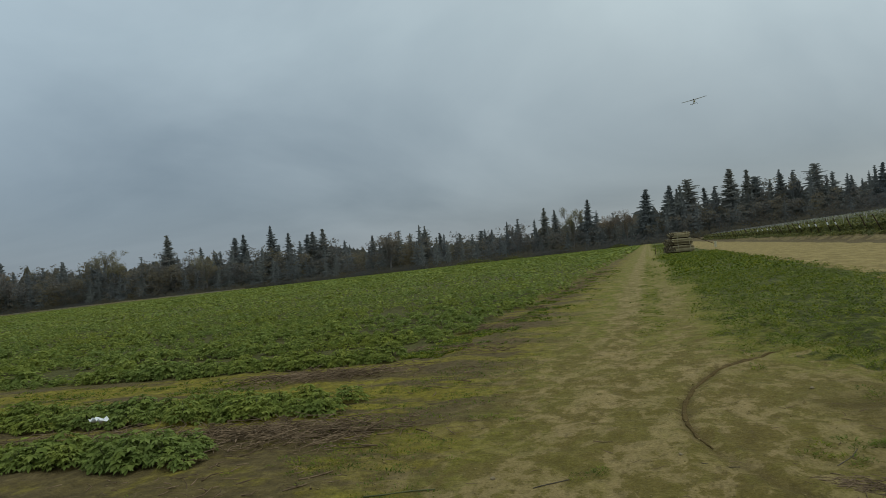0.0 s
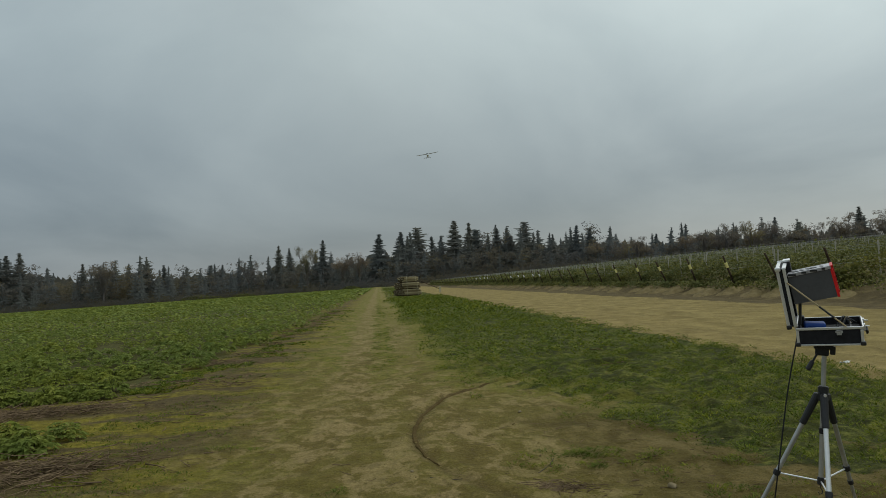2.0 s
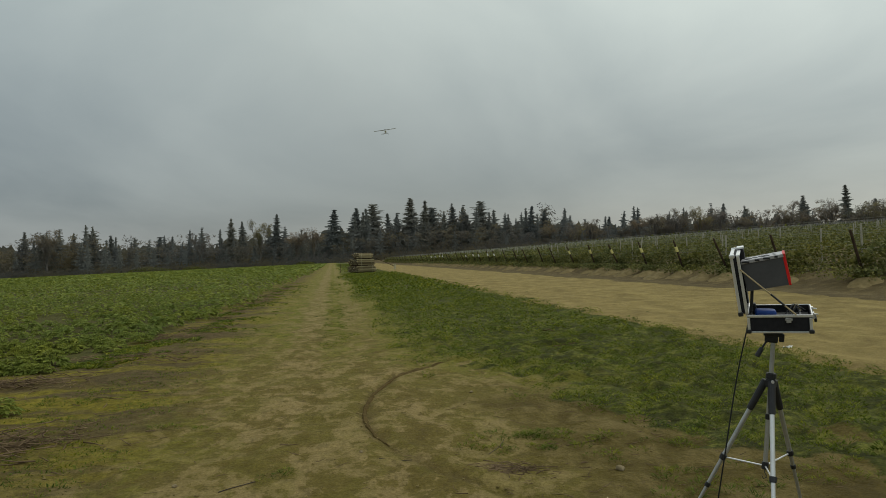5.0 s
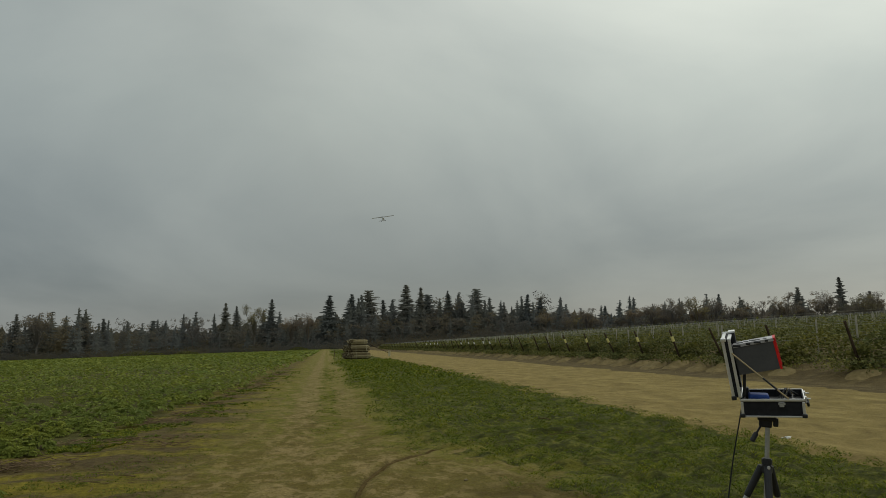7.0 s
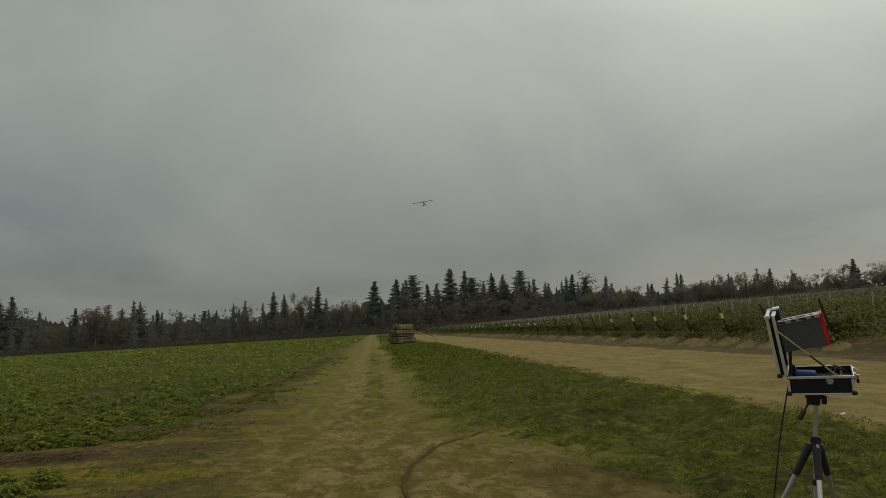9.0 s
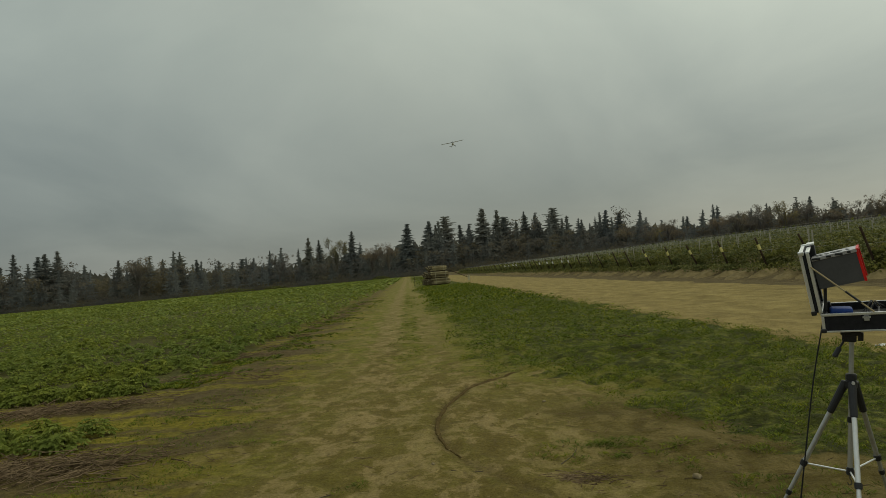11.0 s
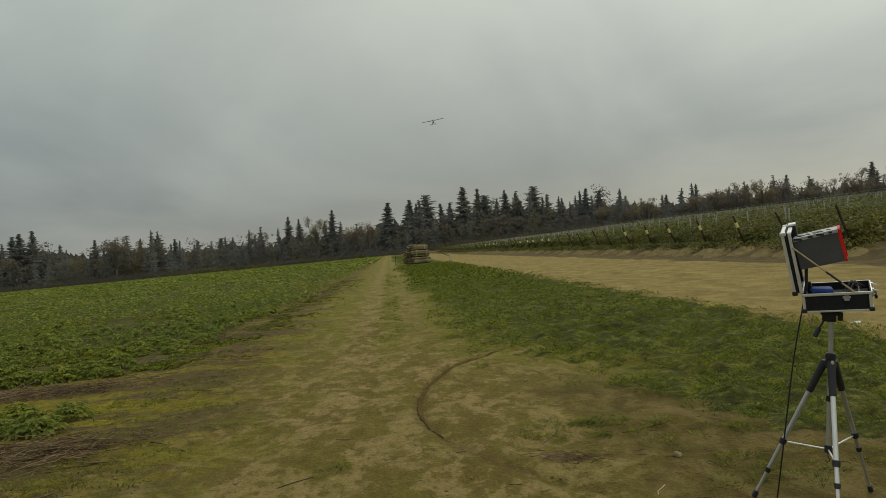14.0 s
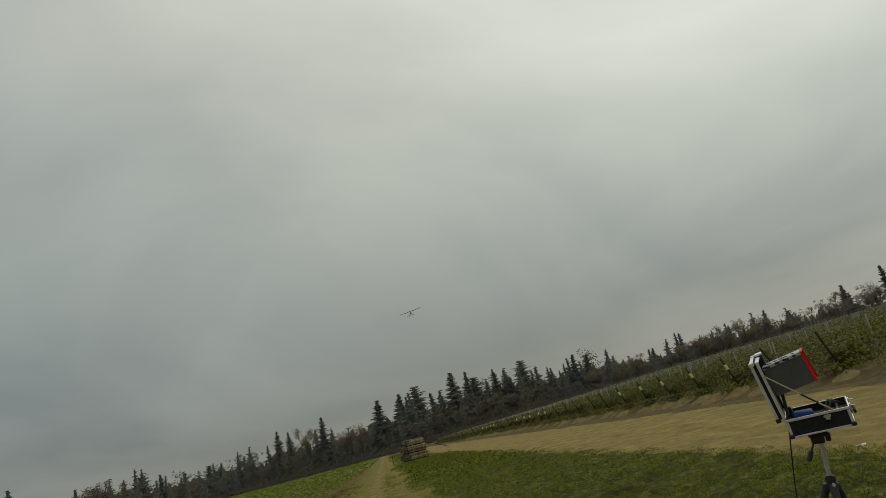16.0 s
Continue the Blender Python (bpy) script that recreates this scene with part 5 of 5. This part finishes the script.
def open_case():
    W, D, H, T = 0.395, 0.32, 0.124, 0.006
    base = pose(REST.x, REST.y, REST.z, 0, 0, -FACE) @ pose(0, 0, -0.012, 8.5, -1.2, 0) @ Matrix.Scale(SIZE, 4)
    c = thing("equipment_case", "open black and aluminium equipment case resting on a tripod", "case", base)

    # shell: floor and four walls
    bm = box(W, D, T, 0, Matrix.Translation((0, D / 2, T / 2)))
    for x in (-W / 2 + T / 2, W / 2 - T / 2):
        box(T, D - 2 * T, H - T, 0, Matrix.Translation((x, D / 2, (H + T) / 2)), bm)
    for y in (T / 2, D - T / 2):
        box(W, T, H - T, 0, Matrix.Translation((0, y, (H + T) / 2)), bm)
    body = part("body", bm, M_PANEL, c, "black textured panels")
    e = 0.018

    def trim(name, size, at, parent=body, material=M_ALU):
        part(name, box(*size, 0.003, Matrix.Translation(at)), material, parent, "aluminium edge trim" if material == M_ALU else "")
    for y in (-0.003, D + 0.003):
        trim("edge_trim", (W + 0.006, 0.008, e), (0, y, H - e / 2 + 0.004))
        trim("edge_trim", (W - 0.02, 0.008, 0.012), (0, y, 0.006))
        for x in (-W / 2 + e / 2 - 0.003, W / 2 - e / 2 + 0.003):
            trim("edge_trim", (e, 0.009, H - e - 0.012), (x, y, H / 2 - 0.003))
    for x in (-W / 2 - 0.003, W / 2 + 0.003):
        trim("edge_trim", (0.008, D - 0.006, e), (x, D / 2, H - e / 2 + 0.004))
        trim("edge_trim", (0.008, D - 0.03, 0.012), (x, D / 2, 0.006))
        for y in (-0.004, D + 0.004):
            part("corner_cap", box(0.034, 0.028, 0.028, 0.009, Matrix.Translation((x * 0.965, y, 0.012))), M_BLACK, body, "rounded black corner cap")
    # clear catch on the long side, hasps and strap on the short side
    catch = box(0.030, 0.008, 0.034, 0.003, Matrix.Translation((0.058, -0.010, H - 0.034)))
    box(0.046, 0.006, 0.014, 0.002, Matrix.Translation((0.058, -0.008, H - 0.028)), catch)
    part("catch", catch, M_CATCH, c, "small dull metal catch")
    for y, z in ((0.07, H - 0.018), (0.24, H - 0.018)):
        hs = box(0.012, 0.03, 0.045, 0.003, Matrix.Translation((W / 2 + 0.012, y, z)))
        tube((W / 2 + 0.012, y, z + 0.01), (W / 2 + 0.042, y, z + 0.006), 0.004, None, 8, hs)
        part("hasp", hs, M_ALU, c, "pale open hasp")
    part("carry_handle", path_tube(smooth_path([(W / 2 + 0.006, 0.10, 0.085), (W / 2 + 0.026, 0.115, 0.07), (W / 2 + 0.028, 0.16, 0.045), (W / 2 + 0.026, 0.205, 0.07), (W / 2 + 0.006, 0.22, 0.085)], 5), 0.009, 8), M_BLACK, c)
    # what lies inside
    bag = box(0.135, 0.10, 0.05, 0.018, Matrix.Translation((-0.085, 0.11, H - 0.008)) @ pose(0, 0, 0, 0, 4, 6))
    part("blue_pack", bag, M_BLUE, c, "blue battery pack", smooth=True)
    part("divider", box(0.012, D - 0.02, 0.10, 0.002, Matrix.Translation((0.13, D / 2, 0.065))), M_BLACK, c)
    part("tray", box(W - 0.02, D - 0.02, 0.03, 0.004, Matrix.Translation((0, D / 2, 0.06))), M_GREY, c)
    rng = np.random.default_rng(95)
    for k in range(6):
        a = Vector((float(rng.uniform(0.02, 0.10)), float(rng.uniform(0.05, 0.28)), H - 0.03))
        b = Vector((float(rng.uniform(0.12, 0.185)), float(rng.uniform(0.05, 0.28)), H - 0.02))
        mid = (a + b) / 2 + Vector((0, 0, float(rng.uniform(0.03, 0.075))))
        part("wire_loop", path_tube(smooth_path([a, mid, b], 6), 0.0038, 5), (M_BLACK, M_BLACK, M_BLACK, M_TAN, M_BLACK)[k % 5], c)
    part("hinge_box", box(0.032, 0.045, 0.08, 0.006, Matrix.Translation((-W / 2 + 0.040, 0.17, H + 0.01)) @ pose(0, 0, 0, 0, -8, 0)), M_BLACK, c, "black module by the hinge")

    # lid, thrown open past upright about the left short edge
    LT, LH = 0.056, 0.408
    lid = part("lid", box(0.006, D, LH, 0.0, Matrix.Translation((-LT + 0.003, D / 2, LH / 2))), M_PANEL, c, "black lid panel with aluminium edges",
               pose(-W / 2 + 0.004, 0, H + 0.014, 0, -5.4, 0))
    for y in (0.003, D - 0.003):
        part("lid_wall", box(LT - 0.008, 0.006, LH - 0.008, 0, Matrix.Translation((-LT / 2 + 0.002, y, LH / 2))), M_PANEL, lid)
    for z in (0.003, LH - 0.003):
        part("lid_wall", box(LT - 0.008, D - 0.014, 0.006, 0, Matrix.Translation((-LT / 2 + 0.002, D / 2, z))), M_PANEL, lid)
    for x in (-LT, 0.0):
        for y in (-0.002, D + 0.002):
            part("lid_trim", box(0.020, 0.010, LH, 0.003, Matrix.Translation((x + (0.008 if x < -0.01 else -0.006), y, LH / 2))), M_ALU, lid, "aluminium edge trim")
        for z in (0.0, LH):
            part("lid_trim", box(0.024, D + 0.002, 0.012, 0.003, Matrix.Translation((x + (0.008 if x < -0.01 else -0.006), D / 2, z))), M_ALU, lid, "aluminium edge trim")
    for y in (-0.002, D + 0.002):
        part("corner_cap", box(0.034, 0.024, 0.030, 0.008, Matrix.Translation((-LT + 0.010, y, 0.0))), M_BLACK, lid, "rounded black corner cap")
        part("corner_cap", box(0.036, 0.026, 0.028, 0.008, Matrix.Translation((-LT + 0.012, y, LH))), M_ALU, lid, "bright corner cap")
    part("inner_panel", box(0.010, D - 0.02, LH - 0.02, 0.002, Matrix.Translation((-0.02, D / 2, LH / 2))), M_BLACK, lid)
    part("receiver", box(0.045, 0.07, 0.14, 0.006, Matrix.Translation((0.004, D - 0.06, LH - 0.058))), M_BLACK, lid, "black receiver box with a bright top")
    part("receiver_top", box(0.047, 0.072, 0.014, 0.004, Matrix.Translation((0.004, D - 0.06, LH + 0.019))), M_ALU, lid)

    # sunshade for the screen, sloping up and away from the lid
    shade = thing("sunshade", "", "")
    shade.parent = c
    shade.matrix_basis = pose(-0.190, 0.02, H + 0.165, 0, -9.0, 0) @ pose(0, 0, 0, -4.0, 0, 0)
    SL, SH, SD = 0.272, 0.207, 0.27
    part("near_panel", box(SL, 0.006, SH, 0.001, Matrix.Translation((SL / 2, 0, SH / 2))), M_GREY, shade, "matt dark grey board")
    part("far_panel", box(SL, 0.006, SH, 0.001, Matrix.Translation((SL / 2, SD, SH / 2))), M_GREY, shade, "matt dark grey board")
    part("top_panel", box(SL, SD - 0.008, 0.006, 0.001, Matrix.Translation((SL / 2, SD / 2, SH))), M_SILVER, shade, "silver-faced top panel")
    part("bottom_skirt", box(0.020, 0.035, 0.17, 0.004, Matrix.Translation((0.012, 0.06, -0.07)) @ pose(0, 0, 0, 0, 14, 0)), M_BLACK, shade)
    part("top_tape", box(SL - 0.004, 0.010, 0.022, 0.002, Matrix.Translation((SL / 2, -0.002, SH - 0.006))), M_SILVER, shade, "silver tape along the top edge")
    for u, w in ((0.03, 0.05), (0.105, 0.03), (0.165, 0.045), (0.225, 0.02)):
        part("tape_mark", box(w, 0.004, 0.013, 0.001, Matrix.Translation((u, -0.008, SH - 0.006)) @ pose(0, 0, 0, 0, 12, 0)), M_BLACK, shade)
    for u, w in ((0.045, 0.036), (0.09, 0.018), (0.135, 0.03), (0.165, 0.022), (0.215, 0.012)):
        part("tape_mark", box(w, SD * (0.25 + 3 * w), 0.003, 0.001, Matrix.Translation((u, SD * 0.4, SH + 0.0055)) @ pose(0, 0, 0, 0, 0, 14)), M_BLACK, shade)
    red = box(0.016, 0.012, SH + 0.008, 0.002, Matrix.Translation((SL, 0, SH / 2)))
    box(0.016, 0.012, SH + 0.008, 0.002, Matrix.Translation((SL, SD, SH / 2)), red)
    box(0.016, SD, 0.012, 0.002, Matrix.Translation((SL, SD / 2, SH)), red)
    part("red_edge", red, M_RED, shade, "bright red edging tape")
    part("screen", box(0.012, SD - 0.03, SH - 0.03, 0.002, Matrix.Translation((0.004, SD / 2, SH / 2))), M_BLACK, shade, "dark flat screen")
    # the stick that props the lid
    a, b = Vector((-0.226, -0.012, 0.448)), Vector((0.104, -0.012, H + 0.006))
    stick = part("prop_stick", tube(a, b, 0.0052, 0.0052, 8), M_TAN, c, "pale wooden prop stick")
    part("tape_wrap", tube(a.lerp(b, 0.55), a.lerp(b, 0.80), 0.0068, None, 8), M_BLACK, stick, "black tape wrap")
    return base


def hanging_cable(base):
    start = base @ Vector((-0.205, 0.01, 0.03))
    side = Vector((math.cos(radians(FACE)), -math.sin(radians(FACE)), 0))
    near = Vector((-math.sin(radians(FACE)), -math.cos(radians(FACE)), 0))
    foot = Vector((STAND.x, STAND.y, 0)) - side * 0.235 + near * 0.22
    z = float(terrain(foot.x, foot.y))
    pts = [base @ Vector((-0.19, 0.03, H_RIM)), start, start.lerp(Vector((foot.x, foot.y, 1.0)), 0.35) - Vector((0, 0, 0.25)), Vector((foot.x, foot.y, 0.42)) + side * 0.05,
           foot + Vector((0, 0, z + 0.12)) - side * 0.005, foot + near * 0.06 + Vector((0, 0, z + 0.006)) - side * 0.03, foot + near * 0.28 - side * 0.16 + Vector((0, 0, z + 0.006))]
    c = thing("power_cable", "thin black cable hanging from the case to the ground", "cable")
    part("cord", path_tube(smooth_path(pts, 8), 0.0042, 6), M_CABLE, c, smooth=True)


H_RIM = 0.10
tripod()
hanging_cable(open_case())


# ---------- the model aeroplane in the air ----------
def aeroplane():
    p = thing("model_aeroplane", "white radio-controlled model aeroplane flying over the field", "model aeroplane",
              pose(5.0, 63.5, 13.1, 0, 0, 0) @ pose(0, 0, 0, -3, -9, 0))
    # nose towards -y
    bm = bmesh.new()
    bmesh.ops.create_uvsphere(bm, u_segments=16, v_segments=12, radius=1.0)
    for v in bm.verts:
        f = 1.0 if v.co.y < 0 else 1.0 - 0.35 * v.co.y
        v.co = Vector((v.co.x * 0.085 * f, v.co.y * 0.36, v.co.z * 0.105 * f))
    part("fuselage", bm, M_FOAM, p, "white rounded pod", smooth=True)
    part("tail_boom", tube((0, 0.28, 0.02), (0, 0.98, 0.03), 0.014, 0.011, 8), M_FOAM, p)
    for s in (-1, 1):
        w = bmesh.new()
        chord = [(0.0, 0.13, 0.25, 0.026), (1.02, 0.10, 0.17, 0.014)]
        prof = [(-0.5, 0.0), (-0.42, 0.45), (-0.15, 0.75), (0.2, 0.5), (0.5, 0.0), (0.15, -0.2), (-0.35, -0.3)]
        rings = []
        for span, z, c, th in chord:
            rings.append([w.verts.new((s * span, a * c - 0.03, z + b * th + (0.05 * span))) for a, b in prof])
        for k in range(len(prof)):
            w.faces.new((rings[0][k], rings[0][(k + 1) % 7], rings[1][(k + 1) % 7], rings[1][k]))
        w.faces.new(rings[0]), w.faces.new(rings[1])
        part("wing", w, M_UNDER, p, "long grey-white wing")
        leg = part("gear_leg", path_tube([(s * 0.04, -0.05, -0.08), (s * 0.14, -0.06, -0.16), (s * 0.20, -0.07, -0.26)], 0.007), M_BLACK, p)
        part("wheel", tube((s * 0.19, -0.07, -0.27), (s * 0.215, -0.07, -0.27), 0.04, None, 14, None, 0.008), M_BLACK, leg)
    part("tailplane", box(0.62, 0.13, 0.012, 0.004, Matrix.Translation((0, 0.98, 0.03))), M_UNDER, p)
    part("fin", box(0.012, 0.14, 0.22, 0.004, Matrix.Translation((0, 0.98, 0.13))), M_FOAM, p)
    pod = part("motor", tube((0, -0.05, 0.19), (0, 0.08, 0.19), 0.028, 0.022, 12, None, 0.006), M_BLACK, p, "dark motor on a pylon")
    part("pylon", box(0.02, 0.08, 0.09, 0.004, Matrix.Translation((0, 0, 0.14))), M_FOAM, p)
    part("propeller", box(0.24, 0.006, 0.02, 0.002, Matrix.Translation((0, 0.092, 0.19)) @ pose(0, 0, 0, 0, 25, 0)), M_BLACK, pod)


aeroplane()


# ---------- litter on the ground ----------
def sticks(rng, centres, lengths, radius):
    """Thin bent stalks of three sides each."""
    n = len(centres)
    a = rng.uniform(0, math.tau, n)
    d = np.stack([np.cos(a), np.sin(a), rng.uniform(-0.12, 0.30, n)], 1)
    side = np.stack([-np.sin(a), np.cos(a), np.zeros(n)], 1)
    up = np.tile([0, 0, 1.0], (n, 1))
    bend = rng.normal(0, 0.24, n)[:, None]
    rings = []
    for f in (-0.5, 0.0, 0.5):
        c = centres + d * (f * lengths)[:, None] + side * bend * (lengths[:, None]) * (1 - 4 * f * f)
        r = (radius * (1 - 0.5 * (f + 0.5)))[:, None]
        rings += [c + up * r, c + side * r * 0.87 - up * r * 0.5, c - side * r * 0.87 - up * r * 0.5]
    v = np.stack(rings, 1).reshape(-1, 3)
    q = []
    for j in (0, 3):
        for k in range(3):
            a0, b0 = j + k, j + (k + 1) % 3
            q += [(a0, b0, b0 + 3), (a0, b0 + 3, a0 + 3)]
    return v, (np.array(q)[None] + (np.arange(n) * 9)[:, None, None]).reshape(-1, 3)


def litter():
    rng = np.random.default_rng(111)
    spots = []
    for cx, cy, sx, sy, n in ((-3.75, 6.95, 0.70, 0.30, 620), (-5.6, 7.1, 1.2, 0.25, 320), (-5.0, 10.85, 0.75, 0.32, 480), (-5.9, 10.9, 0.5, 0.25, 120), (-2.6, 12.6, 0.5, 0.25, 60), (-3.2, 5.2, 1.0, 0.5, 90),
                              (-3.6, 13.1, 0.9, 0.2, 90), (-3.9, 16.3, 1.2, 0.25, 70), (1.35, 5.42, 0.13, 0.10, 150), (-1.5, 6.5, 1.5, 1.5, 36), (-2.4, 9.0, 0.6, 1.0, 30), (2.3, 6.0, 0.8, 1.1, 90), (1.9, 4.9, 0.7, 0.4, 40)):
        spots.append(np.stack([rng.normal(cx, sx, n), rng.normal(cy, sy, n)], 1))
    # cut stalks where the beds end
    for y in BEDS[3:13]:
        n = int(120 * 12 / (y + 4))
        spots.append(np.stack([crop_end(y) + 0.15 + np.abs(rng.normal(0, 0.55, n)), y + rng.choice([-0.8, 0.7]) + rng.normal(0, 0.35, n)], 1))
    p = np.concatenate(spots)
    n = len(p)
    c = np.stack([p[:, 0], p[:, 1], terrain(p[:, 0], p[:, 1]) + rng.uniform(0.004, 0.085, n) * (p[:, 0] < -2.4)], 1)
    c[:, 2] += 0.004
    lengths = np.where(p[:, 0] < -2.4, rng.uniform(0.08, 0.40, n) * np.where(p[:, 1] < 6.1, 0.5, 1.0), rng.uniform(0.05, 0.18, n))
    # the heap closest to the track, cane by cane
    heap = thing("cane_heap", "heap of tangled dry brown canes on bare soil", "canes", pose(-3.75, 6.95, float(terrain(-3.75, 6.95))))
    shapes = []
    for k in range(9):
        v, t = sticks(rng, np.zeros((1, 3)), np.array([0.12 + 0.034 * k]), np.array([float(rng.uniform(0.004, 0.009))]))
        shapes.append(soup("cane", v, t, M_CANE))
    picked = np.zeros(n, bool)
    picked[:620:2][:290] = True
    for q in c[picked] - np.array(heap.matrix_basis.translation):
        cane = new("cane", shapes[rng.integers(9)])
        cane.parent = heap
        cane.matrix_basis = pose(*(float(f) for f in q), float(rng.normal(0, 7)), float(rng.normal(0, 7)), float(rng.uniform(0, 360)))
    c, p, lengths = c[~picked], p[~picked], lengths[~picked]
    n = len(p)
    v, t = sticks(rng, c, lengths, np.where(p[:, 0] < -2.4, rng.uniform(0.0035, 0.0095, n), rng.uniform(0.0025, 0.005, n)))
    tagged(new("dry_canes", soup("dry_canes", v, t, M_CANE)), "tangled dry brown canes cut and left on the soil", "canes", kind="stuff")
    # clods and pebbles
    bm = bmesh.new()
    bmesh.ops.create_icosphere(bm, subdivisions=1, radius=1.0)
    for k in bm.verts:
        k.co *= 1 + 0.3 * noise.noise(k.co * 2)
        k.co.z *= 0.6
    v = np.array([tuple(k.co) for k in bm.verts])
    t = np.array([[k.index for k in f.verts] for f in bm.faces])
    bm.free()
    n = 1800
    q = np.stack([rng.normal(0.2, 2.0, n), 4 + 14 * rng.uniform(0, 1, n) ** 1.4], 1)
    m = 350
    q = np.concatenate([q, np.stack([rng.uniform(7.2, 17, m), rng.uniform(6, 40, m)], 1)])
    size = np.abs(rng.normal(0, 0.005, n + m)) + 0.003
    v, t = spread(v, t, np.stack([q[:, 0], q[:, 1], terrain(q[:, 0], q[:, 1]) + size * 0.2 + (q[:, 0] > 7) * 0.02], 1), rng.uniform(0, 6.28, n + m), size)
    tagged(new("clods", soup("clods", v, t, M_CRUMB)), "small crumbs of soil and pebbles", "clods", kind="stuff")
    for x, y, r in ((2.13, 5.12, 0.035), (-1.2, 5.5, 0.02), (1.62, 8.4, 0.022), (0.2, 6.0, 0.015)):
        b = bmesh.new()
        bmesh.ops.create_icosphere(b, subdivisions=3, radius=r)
        for k in b.verts:
            k.co *= 1 + 0.35 * noise.noise(k.co / r * 1.1 + Vector((x, y, 0)))
            k.co.z *= 0.65
        s = part("stone", b, M_STONE, smooth=True)
        tagged(s, "pale rounded stone lying on the track", "stone", "loose stones")
        s.matrix_basis = pose(x, y, float(terrain(x, y)) + r * 0.35)
    # sticks lying about
    def lying(x0, y0, x1, y1, r, material, label):
        st = thing("fallen_stick", label, "stick", group="fallen sticks")
        pts = []
        for f in (0.0, 0.3, 0.65, 1.0):
            x, y = x0 + (x1 - x0) * f + 0.02 * noise.noise(Vector((x0, f * 3, y1))), y0 + (y1 - y0) * f + 0.02 * noise.noise(Vector((y0, f * 3, x1)))
            pts.append((x, y, float(terrain(x, y)) + r * 1.2 + (0.012 if x > 3 else 0.0)))
        part("stalk", path_tube(pts, r), material, st)
    lying(0.34, 5.80, 0.60, 5.73, 0.0036, M_LOGEND, "thin dark stick lying on bare soil")
    lying(1.71, 4.45, 1.84, 4.65, 0.0036, M_TAN, "pale broken stick lying on bare soil")
    lying(1.96, 5.88, 2.42, 6.02, 0.0036, M_CANE, "thin dry twig lying on bare soil")
    lying(1.27, 5.83, 1.48, 6.19, 0.0036, M_LOGEND, "thin dark stick lying on bare soil")
    lying(0.92, 4.91, 1.00, 4.80, 0.0034, M_CANE, "thin dry twig lying on bare soil")
    lying(-2.11, 5.09, -1.61, 5.30, 0.006, M_STEM, "long greenish stalk lying on mossy soil")
    lying(-2.84, 5.46, -2.63, 5.69, 0.006, M_CANE, "short dry cane lying on mossy soil")
    lying(-2.81, 5.14, -2.66, 5.27, 0.0055, M_CANE, "short dry cane lying on mossy soil")
    lying(-0.86, 5.27, -0.61, 5.45, 0.0036, M_LOGEND, "thin dark stick lying on bare soil")
    lying(4.36, 14.5, 4.55, 14.25, 0.010, M_CANE, "pale stick lying in the grass")
    lying(3.82, 12.10, 4.27, 12.15, 0.009, M_CANE, "pale stick lying in the grass")
    # scraps of white plastic
    for x, y, z, s, turn in ((6.5, 9.35, 0.085, 0.13, 20), (-6.5, 7.30, 0.20, 0.24, -10)):
        b = bmesh.new()
        bmesh.ops.create_grid(b, x_segments=9, y_segments=6, size=0.5)
        for k in b.verts:
            h = noise.noise(Vector((k.co.x * 4 + x, k.co.y * 5, 1.0)))
            edge = 1 - 0.45 * noise.noise(Vector((math.atan2(k.co.y, k.co.x) * 1.3, x, 0)))
            k.co = Vector((k.co.x * edge * s, k.co.y * edge * s * 0.6, (h * 0.35 + 0.15) * s * 0.8))
        ob = part("plastic_scrap", b, M_WHITE, smooth=True)
        sol = ob.modifiers.new("thickness", "SOLIDIFY")
        sol.thickness = 0.003
        tagged(ob, "crumpled white scrap of plastic lying on the grass" if x > 0 else "crumpled white scrap of plastic caught on the crop leaves", "scrap", "scraps of plastic")
        ob.matrix_basis = pose(x, y, float(terrain(x, y)) + z, 0, 0, turn)


litter()


def wheel_mark():
    """A curved mark of churned dark soil with crumbled rims."""
    line = smooth_path([(a, b, 0) for a, b in RUT], 10)
    n, rows = len(line), []
    for i, p in enumerate(line[:int(0.66 * n)]):
        d = (line[min(i + 1, n - 1)] - line[max(i - 1, 0)]).normalized()
        side = Vector((d.y, -d.x, 0))
        end = min(1.0, i / 8, max(0.0, 0.65 * n - i) / 16)
        w = (0.024 + 0.016 * noise.noise(Vector((i * 0.45, 0, 0))) + 0.03 * max(0.0, 1 - abs(i - 16) / 12)) * (0.2 + 0.8 * end) * (1.0 - 0.55 * max(0.0, i / n - 0.55) / 0.45)
        row = []
        for u, lift in ((-1.0, -0.03), (-0.7, 0.002), (-0.4, 0.004), (0.0, 0.002), (0.45, 0.004), (0.75, 0.002), (1.0, -0.03)):
            q = p + side * (u * w + 0.012 * noise.noise(Vector((i * 0.9, u * 3, 4))))
            base = float(terrain(q.x, q.y) + rut_depth(np.array([q.x]), np.array([q.y]))[0])
            row.append((q.x, q.y, base + 0.015 + lift * (0.6 + 0.8 * noise.noise(Vector((i * 0.7, u * 2, 9))))))
        rows.append(row)
    bm = bmesh.new()
    vs = [[bm.verts.new(q) for q in row] for row in rows]
    for a, b in zip(vs, vs[1:]):
        for k in range(6):
            bm.faces.new((a[k], a[k + 1], b[k + 1], b[k]))
    m = thing("wheel_mark", "dark curved wheel mark churned into the bare track", "wheel mark")
    part("rim", bm, M_CHURNED, m, smooth=True)


wheel_mark()
